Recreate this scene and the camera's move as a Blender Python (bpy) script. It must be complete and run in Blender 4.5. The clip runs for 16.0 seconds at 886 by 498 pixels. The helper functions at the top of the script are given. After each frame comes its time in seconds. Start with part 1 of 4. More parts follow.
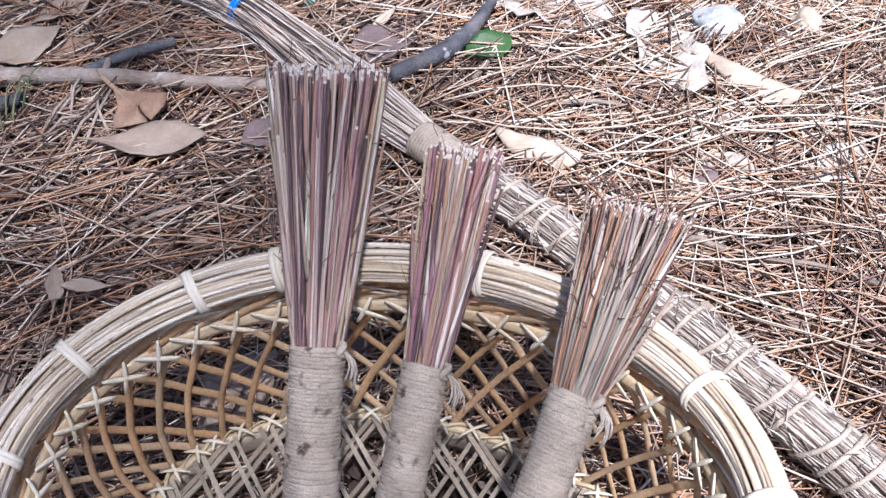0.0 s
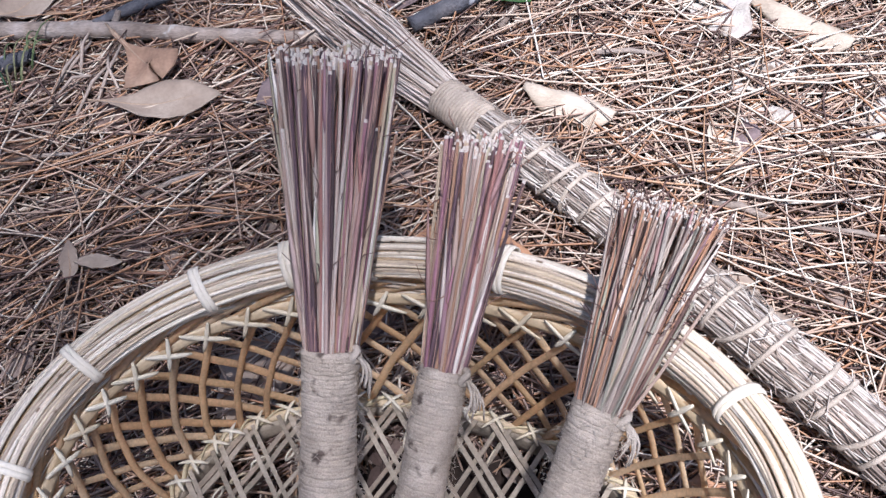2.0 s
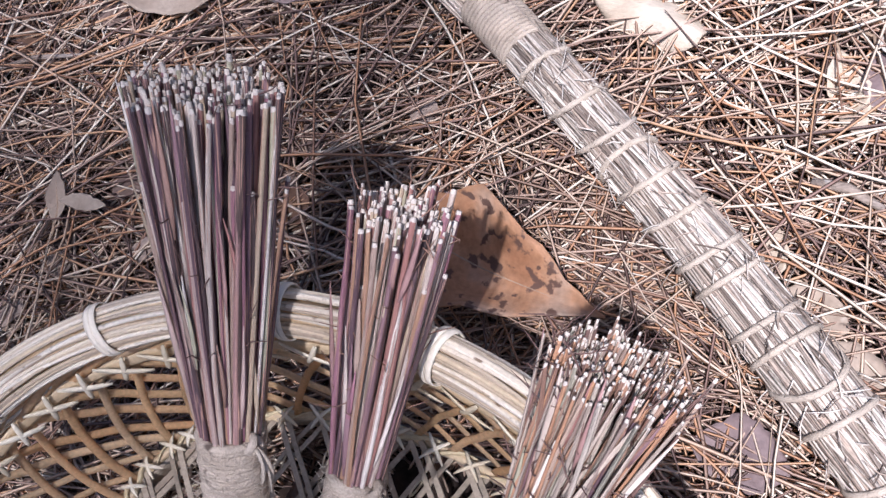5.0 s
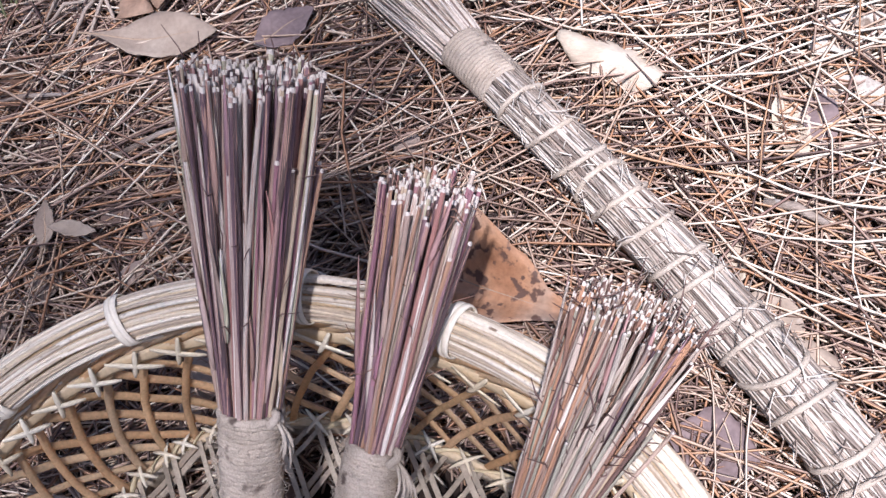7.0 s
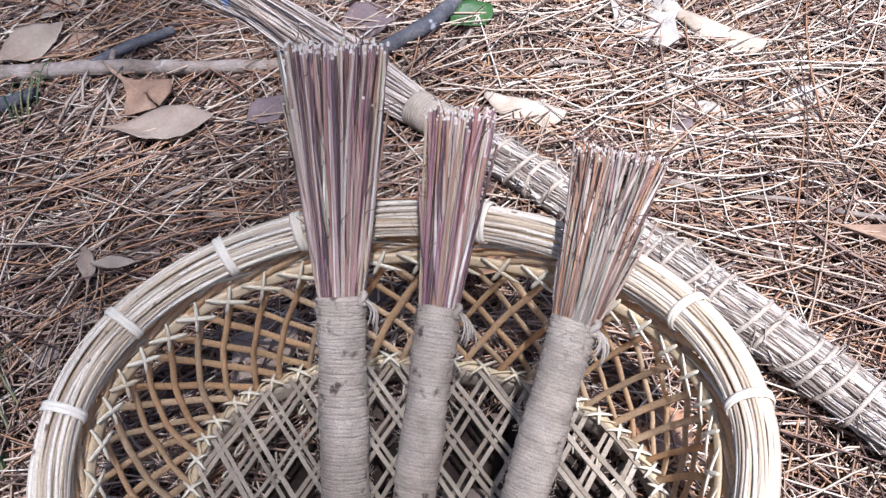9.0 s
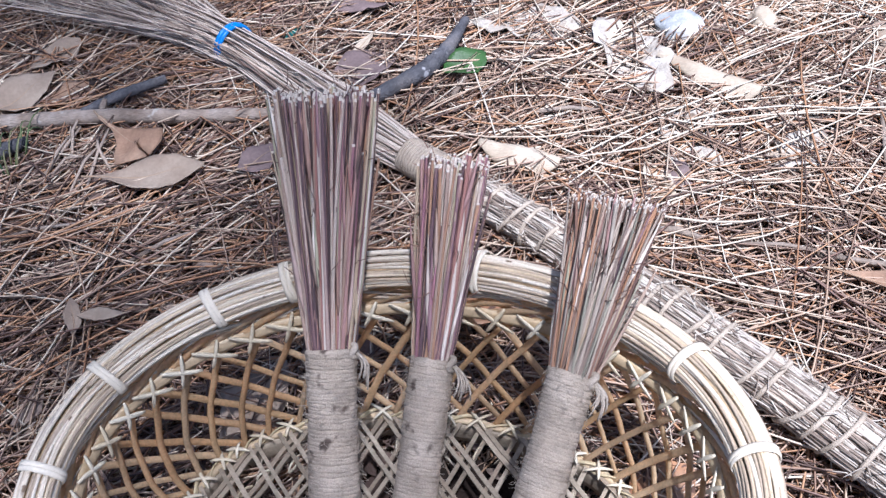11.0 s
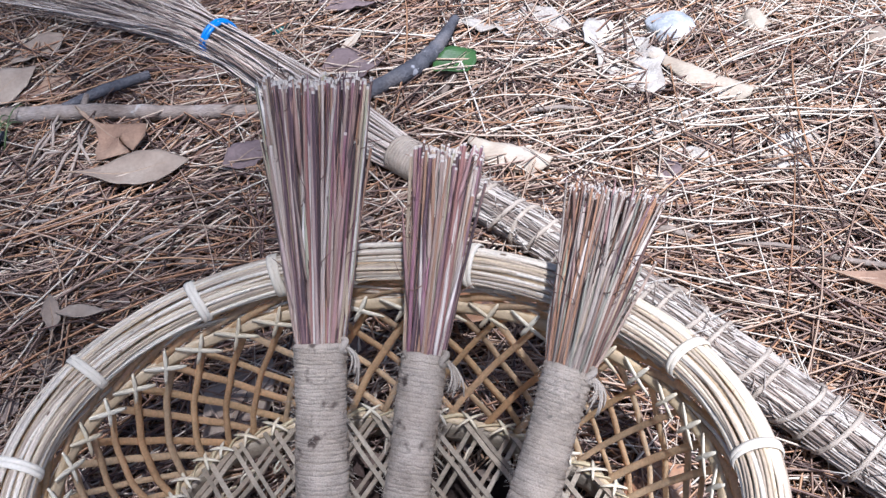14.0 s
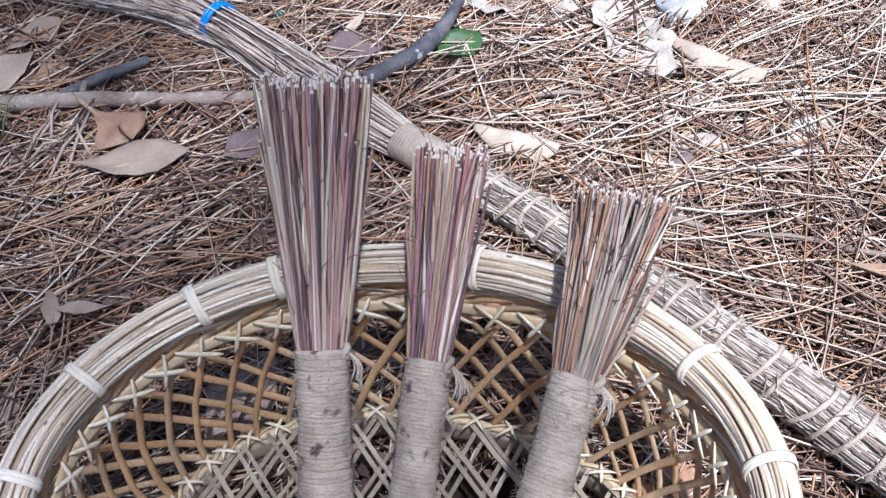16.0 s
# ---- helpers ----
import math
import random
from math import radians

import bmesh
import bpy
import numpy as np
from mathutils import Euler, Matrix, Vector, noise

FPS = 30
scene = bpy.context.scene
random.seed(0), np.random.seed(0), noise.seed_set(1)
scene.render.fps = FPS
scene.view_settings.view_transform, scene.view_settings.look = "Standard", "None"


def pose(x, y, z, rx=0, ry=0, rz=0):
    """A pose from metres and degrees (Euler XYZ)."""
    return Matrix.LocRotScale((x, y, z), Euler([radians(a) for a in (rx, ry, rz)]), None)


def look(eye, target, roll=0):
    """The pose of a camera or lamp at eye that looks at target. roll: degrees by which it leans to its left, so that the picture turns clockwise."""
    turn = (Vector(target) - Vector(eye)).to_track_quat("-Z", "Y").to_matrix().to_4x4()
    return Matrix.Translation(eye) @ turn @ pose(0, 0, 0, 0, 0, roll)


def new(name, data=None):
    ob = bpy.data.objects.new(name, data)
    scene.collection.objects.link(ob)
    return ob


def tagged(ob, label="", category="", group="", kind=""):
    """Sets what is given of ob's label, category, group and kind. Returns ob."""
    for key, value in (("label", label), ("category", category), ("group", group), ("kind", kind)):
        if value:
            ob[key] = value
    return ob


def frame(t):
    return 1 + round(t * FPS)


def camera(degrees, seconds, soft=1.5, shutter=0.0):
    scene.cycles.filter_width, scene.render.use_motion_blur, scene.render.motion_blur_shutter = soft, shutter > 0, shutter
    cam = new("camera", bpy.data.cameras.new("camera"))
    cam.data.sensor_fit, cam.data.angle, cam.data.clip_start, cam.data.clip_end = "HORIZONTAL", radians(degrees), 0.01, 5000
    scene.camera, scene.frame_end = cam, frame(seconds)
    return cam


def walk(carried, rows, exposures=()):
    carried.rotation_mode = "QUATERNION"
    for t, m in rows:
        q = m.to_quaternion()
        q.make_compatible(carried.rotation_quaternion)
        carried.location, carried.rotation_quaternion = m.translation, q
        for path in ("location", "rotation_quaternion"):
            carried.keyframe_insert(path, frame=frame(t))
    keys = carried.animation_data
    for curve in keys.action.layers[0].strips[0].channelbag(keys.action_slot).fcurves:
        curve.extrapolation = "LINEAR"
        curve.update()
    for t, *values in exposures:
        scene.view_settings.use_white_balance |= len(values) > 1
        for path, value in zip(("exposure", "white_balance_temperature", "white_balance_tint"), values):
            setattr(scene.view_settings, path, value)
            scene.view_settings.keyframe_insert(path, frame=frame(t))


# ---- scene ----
cam = camera(50.9, 16.0, soft=1.45)
PATH = [
    (0, (0.045, -0.276, 0.435), (0.086, 1.014, -1.093), -3.0),
    (0.5, (0.048, -0.268, 0.43), (0.034, 1.028, -1.093), -5.4),
    (1, (0.049, -0.269, 0.434), (0.025, 1.027, -1.09), -5.7),
    (1.5, (0.056, -0.259, 0.43), (0.005, 1.003, -1.121), -6.6),
    (2, (0.057, -0.231, 0.439), (-0.002, 0.9, -1.209), -7.4),
    (2.5, (0.072, -0.194, 0.44), (-0.043, 0.785, -1.3), -10.7),
    (3, (0.089, -0.154, 0.433), (-0.107, 0.67, -1.379), -16.0),
    (3.5, (0.115, -0.12, 0.428), (-0.199, 0.589, -1.415), -25.7),
    (4, (0.136, -0.099, 0.413), (-0.282, 0.558, -1.429), -32.3),
    (4.5, (0.146, -0.08, 0.404), (-0.339, 0.519, -1.442), -36.7),
    (4.7, (0.15, -0.077, 0.398), (-0.379, 0.518, -1.436), -38.9),
    (6.8, (0.138, -0.104, 0.406), (-0.292, 0.622, -1.407), -28.9),
    (7, (0.123, -0.128, 0.416), (-0.225, 0.692, -1.375), -21.9),
    (7.5, (0.078, -0.197, 0.459), (-0.086, 0.846, -1.239), -9.9),
    (8, (0.052, -0.247, 0.476), (-0.007, 0.901, -1.16), -5.8),
    (8.5, (0.04, -0.292, 0.481), (0.047, 0.927, -1.104), -5.7),
    (9, (0.035, -0.311, 0.464), (0.093, 0.931, -1.103), -6.1),
    (9.5, (0.028, -0.314, 0.469), (0.125, 0.937, -1.088), -5.0),
    (10, (0.035, -0.31, 0.466), (0.124, 0.979, -1.06), -6.1),
    (10.2, (0.038, -0.308, 0.462), (0.118, 0.999, -1.05), -6.4),
    (12.5, (0.029, -0.301, 0.454), (0.147, 1.022, -1.041), -4.0),
    (13, (0.023, -0.31, 0.453), (0.159, 1.028, -1.028), -3.3),
    (13.5, (0.027, -0.307, 0.447), (0.15, 1.034, -1.032), -3.8),
    (14, (0.031, -0.302, 0.442), (0.155, 1.03, -1.045), -4.1),
    (14.5, (0.04, -0.298, 0.437), (0.157, 1.023, -1.06), -4.8),
    (15, (0.038, -0.297, 0.437), (0.195, 1.004, -1.074), -3.8),
    (15.5, (0.037, -0.294, 0.437), (0.183, 1.003, -1.077), -4.1),
    (16, (0.036, -0.283, 0.444), (0.131, 0.998, -1.089), -5.2),
]
walk(cam, [(t, look(eye, target, roll)) for t, eye, target, roll in PATH], [(0, 0.72, 5450, 18), (1.5, 0.64, 5450, 18), (3.5, 0.62, 5550, 20), (7.0, 0.73, 5600, 21), (8.5, 0.74, 5450, 17), (12.5, 0.57, 5300, 16), (16, 0.58, 5300, 15)])

# ---- light ----
world = bpy.data.worlds.new("sky")
scene.world = world
world.use_nodes = True
wn = world.node_tree
sky = wn.nodes.new("ShaderNodeTexSky")
sky.sky_type = 'NISHITA'
sky.sun_disc = False
sky.dust_density, sky.ozone_density = 2.5, 0.6
SUN_AZ, SUN_EL = 164.0, 72.0            # degrees: from +y towards +x, above the ground
sky.sun_elevation, sky.sun_rotation = radians(SUN_EL), radians(SUN_AZ)
wn.links.new(sky.outputs[0], wn.nodes["Background"].inputs[0])
wn.nodes["Background"].inputs[1].default_value = 0.066
TO_SUN = Vector((math.sin(radians(SUN_AZ)) * math.cos(radians(SUN_EL)), math.cos(radians(SUN_AZ)) * math.cos(radians(SUN_EL)), math.sin(radians(SUN_EL))))
sun_data = bpy.data.lights.new("sun", 'SUN')
sun_data.energy, sun_data.angle, sun_data.color = 5.0, radians(1.4), (1.0, 0.93, 0.84)
sun = new("sun", sun_data)
sun.matrix_basis = look(TO_SUN * 20, (0, 0, 0))


# ---- materials ----
def material(name, colors, rough=0.75, grain=(60, 60, 60), coarse=25, spread=0.35, bump=0.3, pick="island", spec=0.3, band=0.0, spots=None, trans=0.0, hard=False):
    """Colours picked per island or object, mottled at two scales, with fine relief. grain: the noise's scale along the object's axes."""
    m = bpy.data.materials.new(name)
    m.use_nodes = True
    t = m.node_tree
    N, L = t.nodes.new, t.links.new
    bsdf = t.nodes["Principled BSDF"]
    bsdf.inputs["Roughness"].default_value = rough
    bsdf.inputs["Specular IOR Level"].default_value = spec
    co = N("ShaderNodeTexCoord")
    ramp = N("ShaderNodeValToRGB")
    ramp.color_ramp.interpolation = 'CONSTANT' if hard else 'LINEAR'
    while len(ramp.color_ramp.elements) < len(colors):
        ramp.color_ramp.elements.new(0.5)
    for i, c in enumerate(colors):
        e = ramp.color_ramp.elements[i]
        e.position = i / len(colors) if hard else i / max(1, len(colors) - 1)
        e.color = (*c, 1)
    if pick == "island":
        L(N("ShaderNodeNewGeometry").outputs["Random Per Island"], ramp.inputs[0])
    elif pick == "object":
        L(N("ShaderNodeObjectInfo").outputs["Random"], ramp.inputs[0])
    else:
        n0 = N("ShaderNodeTexNoise")
        n0.inputs["Scale"].default_value, n0.inputs["Detail"].default_value = coarse * 0.6, 5
        L(co.outputs["Object"], n0.inputs["Vector"])
        spreadm = N("ShaderNodeMapRange")
        spreadm.inputs[1].default_value, spreadm.inputs[2].default_value = 0.3, 0.7
        L(n0.outputs[0], spreadm.inputs[0])
        L(spreadm.outputs[0], ramp.inputs[0])
    at = co.outputs["Object"]
    if pick == "object":
        away = N("ShaderNodeVectorMath")
        away.operation = 'MULTIPLY_ADD'
        L(N("ShaderNodeObjectInfo").outputs["Random"], away.inputs[0])
        away.inputs[1].default_value = (3.1, 5.7, 9.3)
        L(co.outputs["Object"], away.inputs[2])
        at = away.outputs[0]
    mp = N("ShaderNodeMapping")
    mp.inputs["Scale"].default_value = grain
    L(at, mp.inputs[0])
    fine = N("ShaderNodeTexNoise")
    fine.inputs["Scale"].default_value, fine.inputs["Detail"].default_value = 10, 6
    L(mp.outputs[0], fine.inputs["Vector"])
    wide = N("ShaderNodeTexNoise")
    wide.inputs["Scale"].default_value, wide.inputs["Detail"].default_value = coarse, 4
    L(at, wide.inputs["Vector"])
    mix = N("ShaderNodeMath")
    mix.operation = 'ADD'
    L(fine.outputs[0], mix.inputs[0]), L(wide.outputs[0], mix.inputs[1])
    val = N("ShaderNodeMapRange")
    val.inputs[1].default_value, val.inputs[2].default_value = 0.6, 1.4
    val.inputs[3].default_value, val.inputs[4].default_value = 1 - spread, 1 + spread
    L(mix.outputs[0], val.inputs[0])
    hsv = N("ShaderNodeHueSaturation")
    L(val.outputs[0], hsv.inputs["Value"]), L(ramp.outputs[0], hsv.inputs["Color"])
    out = hsv.outputs[0]
    if spots:
        vor = N("ShaderNodeTexNoise")
        vor.inputs["Scale"].default_value, vor.inputs["Detail"].default_value = spots[1], 3
        L(at, vor.inputs["Vector"])
        lim = N("ShaderNodeMapRange")
        lim.inputs[1].default_value, lim.inputs[2].default_value = spots[2], spots[2] + 0.06
        L(vor.outputs[0], lim.inputs[0])
        mx = N("ShaderNodeMix")
        mx.data_type = 'RGBA'
        L(lim.outputs[0], mx.inputs[0]), L(out, mx.inputs[6])
        mx.inputs[7].default_value = (*spots[0], 1)
        out = mx.outputs[2]
    L(out, bsdf.inputs["Base Color"])
    bp = N("ShaderNodeBump")
    bp.inputs["Strength"].default_value, bp.inputs["Distance"].default_value = bump, 0.001
    L(fine.outputs[0], bp.inputs["Height"]), L(bp.outputs[0], bsdf.inputs["Normal"])
    if trans:
        tr = N("ShaderNodeBsdfTranslucent")
        L(out, tr.inputs[0])
        ms = N("ShaderNodeMixShader")
        ms.inputs[0].default_value = trans
        L(bsdf.outputs[0], ms.inputs[1]), L(tr.outputs[0], ms.inputs[2])
        L(ms.outputs[0], t.nodes["Material Output"].inputs[0])
    return m


M_SOIL = material("forest_soil", [(0.012, 0.008, 0.007), (0.028, 0.019, 0.015), (0.052, 0.035, 0.026)], 0.95, (40, 40, 40), 60, 0.5, 0.8, pick="noise")
M_NEEDLE = material("pine_needle", [(0.09, 0.055, 0.044), (0.27, 0.18, 0.13), (0.44, 0.32, 0.235), (0.35, 0.19, 0.105), (0.46, 0.33, 0.235), (0.57, 0.465, 0.36), (0.23, 0.13, 0.085), (0.66, 0.58, 0.47), (0.15, 0.098, 0.078), (0.52, 0.41, 0.305), (0.40, 0.225, 0.125), (0.31, 0.215, 0.165), (0.11, 0.07, 0.057), (0.45, 0.275, 0.16), (0.37, 0.265, 0.20), (0.20, 0.125, 0.10)], 0.55, (90, 90, 90), 35, 0.3, 0.3, hard=True, spec=0.4)
# darker needle tones: the shade deep in the mat, put into the colour
M_SHADED_NEEDLE = material("shaded_needle", [(0.024, 0.016, 0.014), (0.05, 0.032, 0.028), (0.09, 0.058, 0.050), (0.085, 0.044, 0.028), (0.13, 0.09, 0.075)], 0.8, (90, 90, 90), 35, 0.3, 0.3, hard=True, spec=0.2)
# pale needle tones with the sunlight put into the colour
M_SUNLIT_NEEDLE = material("sunlit_needle", [(0.62, 0.54, 0.43), (0.72, 0.66, 0.56), (0.54, 0.44, 0.34), (0.68, 0.60, 0.49), (0.46, 0.33, 0.24)], 0.5, (90, 90, 90), 35, 0.25, 0.3, hard=True, spec=0.4)
M_LITTER = material("leaf_litter", [(0.035, 0.024, 0.020), (0.085, 0.058, 0.048), (0.17, 0.12, 0.10), (0.13, 0.075, 0.05), (0.28, 0.22, 0.18)], 0.85, (60, 60, 60), 90, 0.35, 0.5, hard=True)
M_REED = material("pale_reed", [(0.54, 0.45, 0.34), (0.66, 0.58, 0.46), (0.72, 0.65, 0.54), (0.58, 0.48, 0.355), (0.38, 0.30, 0.22), (0.60, 0.48, 0.32), (0.69, 0.62, 0.50)], 0.5, (70, 70, 70), 45, 0.25, 0.25, pick="object", spec=0.45, spots=((0.20, 0.14, 0.09), 130, 0.66))
M_SLAT = material("bamboo_slat", [(0.66, 0.455, 0.245), (0.76, 0.55, 0.32), (0.80, 0.62, 0.40), (0.68, 0.435, 0.22), (0.64, 0.485, 0.31)], 0.5, (70, 70, 70), 50, 0.28, 0.3, pick="object", spec=0.4, trans=0.5)
# greyer and darker than the wall's slats
M_FLOORSLAT = material("grey_bamboo_slat", [(0.22, 0.18, 0.13), (0.33, 0.275, 0.205), (0.42, 0.355, 0.27), (0.28, 0.22, 0.16)], 0.55, (70, 70, 70), 60, 0.32, 0.35, pick="object", spec=0.35)
M_HOOP = material("bamboo_hoop", [(0.50, 0.38, 0.23), (0.60, 0.48, 0.31)], 0.45, (60, 60, 60), 40, 0.2, 0.2, pick="noise", spec=0.45)
M_STITCH = material("pale_bamboo_strip", [(0.66, 0.58, 0.42), (0.72, 0.66, 0.52), (0.60, 0.50, 0.33)], 0.5, (70, 70, 70), 60, 0.2, 0.25, pick="object", spec=0.4)
M_PLAIT = material("pale_yellow_strip", [(0.64, 0.53, 0.31), (0.72, 0.63, 0.43)], 0.5, (70, 70, 70), 60, 0.2, 0.25, pick="object", spec=0.4, trans=0.2)
M_TIE = material("white_cane_strip", [(0.74, 0.66, 0.52), (0.82, 0.76, 0.64)], 0.45, (70, 70, 70), 60, 0.12, 0.2, pick="object", spec=0.45)
M_TWINE = material("jute_twine", [(0.41, 0.34, 0.265), (0.52, 0.445, 0.36)], 0.95, (140, 140, 140), 110, 0.35, 0.8, pick="noise", spec=0.05, spots=((0.13, 0.10, 0.08), 75, 0.63))
M_CORE = material("stem_bundle_core", [(0.26, 0.21, 0.17), (0.36, 0.3, 0.25)], 0.9, pick="noise")
M_STRAW = material("dry_stem", [(0.36, 0.26, 0.205), (0.52, 0.43, 0.36), (0.20, 0.12, 0.125), (0.37, 0.22, 0.20), (0.62, 0.54, 0.46), (0.30, 0.145, 0.17), (0.36, 0.21, 0.13), (0.06, 0.04, 0.038), (0.42, 0.39, 0.27), (0.66, 0.58, 0.50), (0.075, 0.048, 0.05), (0.41, 0.30, 0.26), (0.24, 0.14, 0.15), (0.46, 0.36, 0.25), (0.12, 0.07, 0.08), (0.70, 0.63, 0.55), (0.10, 0.065, 0.055), (0.33, 0.16, 0.135)], 0.6, (0.6, 0.6, 14), 3, 0.38, 0.5, pick="object", hard=True, spec=0.4, spots=((0.42, 0.25, 0.19), 2.0, 0.56))
M_PITH = material("pale_stem_pith", [(0.50, 0.43, 0.37), (0.78, 0.72, 0.64)], 0.8, pick="noise", spread=0.15)
M_FINE = material("fine_brown_stem", [(0.34, 0.225, 0.165), (0.44, 0.325, 0.25), (0.25, 0.145, 0.105), (0.46, 0.255, 0.15), (0.39, 0.32, 0.26), (0.53, 0.44, 0.36), (0.15, 0.09, 0.075), (0.38, 0.22, 0.145), (0.36, 0.335, 0.26), (0.46, 0.40, 0.33), (0.28, 0.215, 0.18)], 0.65, (0.6, 0.6, 14), 3, 0.38, 0.5, pick="object", hard=True, spec=0.3)
M_BROOM = material("grey_broom_grass", [(0.34, 0.29, 0.24), (0.45, 0.40, 0.34), (0.55, 0.50, 0.43), (0.17, 0.135, 0.11), (0.39, 0.315, 0.255), (0.61, 0.56, 0.49), (0.47, 0.415, 0.36), (0.24, 0.195, 0.16)], 0.65, (60, 60, 60), 50, 0.3, 0.4, hard=True, spec=0.3)
M_BRISTLE = material("brown_grass_bristle", [(0.38, 0.30, 0.24), (0.52, 0.43, 0.35), (0.62, 0.54, 0.46), (0.24, 0.175, 0.14), (0.66, 0.58, 0.50)], 0.7, (60, 60, 60), 50, 0.3, 0.4, hard=True, spec=0.25)
M_CORD = material("cream_cotton_cord", [(0.42, 0.355, 0.28), (0.55, 0.475, 0.39)], 0.9, (150, 150, 150), 110, 0.25, 0.8, pick="noise", spec=0.1)
M_BLUE = material("blue_rubber", [(0.015, 0.20, 0.62), (0.02, 0.25, 0.70)], 0.4, pick="noise", spread=0.1, bump=0.05, spec=0.5)
M_BARK = material("grey_bark", [(0.16, 0.12, 0.095), (0.27, 0.22, 0.18), (0.35, 0.30, 0.26)], 0.9, (30, 90, 90), 80, 0.4, 1.0, pick="noise", spots=((0.45, 0.42, 0.38), 70, 0.66))
M_DARKBARK = material("dark_wet_bark", [(0.045, 0.045, 0.055), (0.09, 0.09, 0.10), (0.14, 0.13, 0.13)], 0.7, (50, 50, 50), 90, 0.4, 1.0, pick="noise", spots=((0.34, 0.34, 0.36), 120, 0.64))
M_PALELEAF = material("dry_grey_leaf", [(0.25, 0.19, 0.145), (0.33, 0.26, 0.20), (0.40, 0.33, 0.26)], 0.7, (40, 40, 40), 45, 0.2, 0.4, pick="noise", trans=0.15, spots=((0.50, 0.45, 0.38), 60, 0.70))
M_BROWNLEAF = material("brown_leaf", [(0.24, 0.15, 0.10), (0.33, 0.21, 0.14), (0.38, 0.27, 0.19)], 0.7, (40, 40, 40), 50, 0.25, 0.4, pick="noise", trans=0.15)
M_PURPLELEAF = material("purple_brown_leaf", [(0.15, 0.11, 0.11), (0.24, 0.18, 0.17)], 0.7, (40, 40, 40), 60, 0.3, 0.4, pick="noise", trans=0.1)
M_ORANGELEAF = material("orange_leaf", [(0.30, 0.14, 0.07), (0.44, 0.24, 0.13), (0.42, 0.31, 0.23)], 0.6, (40, 40, 40), 60, 0.3, 0.4, pick="noise", trans=0.25, spots=((0.13, 0.075, 0.055), 150, 0.57))
M_GREENLEAF = material("green_leaf", [(0.03, 0.085, 0.022), (0.055, 0.13, 0.035)], 0.45, (40, 40, 40), 60, 0.2, 0.3, pick="noise", trans=0.2, spec=0.5)
M_GRASS = material("green_grass_blade", [(0.05, 0.10, 0.05), (0.10, 0.14, 0.06), (0.20, 0.20, 0.10)], 0.5, pick="island", spread=0.2, hard=True)
M_CHIP = material("pale_bark_chip", [(0.34, 0.27, 0.20), (0.45, 0.38, 0.29), (0.53, 0.46, 0.37)], 0.75, (30, 80, 80), 70, 0.2, 0.6, pick="noise", spots=((0.33, 0.24, 0.16), 70, 0.70))
M_LICHEN = material("flaky_white_bark", [(0.30, 0.255, 0.21), (0.45, 0.41, 0.355), (0.62, 0.58, 0.52)], 0.85, (60, 60, 60), 110, 0.3, 1.0, pick="noise", spots=((0.17, 0.13, 0.10), 80, 0.62))
# blue-grey paints the stone's shaded face, white its lit top, mixed by noise
M_STONE = material("lit_and_shaded_stone", [(0.22, 0.25, 0.28), (0.42, 0.43, 0.43), (0.68, 0.66, 0.62)], 0.8, (50, 50, 50), 60, 0.3, 0.8, pick="noise")
M_PINE = material("green_pine_needle", [(0.04, 0.075, 0.025), (0.07, 0.11, 0.04)], 0.6, spread=0.2)
M_STALK = material("leaf_stalk", [(0.30, 0.21, 0.14), (0.40, 0.30, 0.21)], 0.7, pick="noise")
M_PLASTIC = material("teal_scrap", [(0.012, 0.09, 0.09), (0.02, 0.13, 0.12)], 0.45, pick="noise", spread=0.15)


# ---- builders ----
def mesh_of(name, verts, faces, mat, smooth=True):
    me = bpy.data.meshes.new(name)
    me.from_pydata([tuple(v) for v in verts], [], [tuple(int(i) for i in f) for f in faces])
    me.materials.append(mat)
    if smooth:
        me.polygons.foreach_set("use_smooth", [True] * len(me.polygons))
    me.update()
    return me


def thing(name, at, label, category, group="", kind=""):
    ob = new(name)
    ob.empty_display_size = 0.02
    ob.location = at
    return tagged(ob, label, category, group, kind)


def under(ob, parent, label="", kind=""):
    """Makes ob, built in the world's axes, a part of the thing parent."""
    ob.parent = parent
    ob.matrix_parent_inverse = Matrix.Translation(-Vector(parent.location))
    return tagged(ob, label=label, kind=kind)


def part(name, data, parent, label="", kind="", smooth=True):
    verts, faces, mat = data
    return under(new(name, mesh_of(name, verts, faces, mat, smooth)), parent, label, kind)


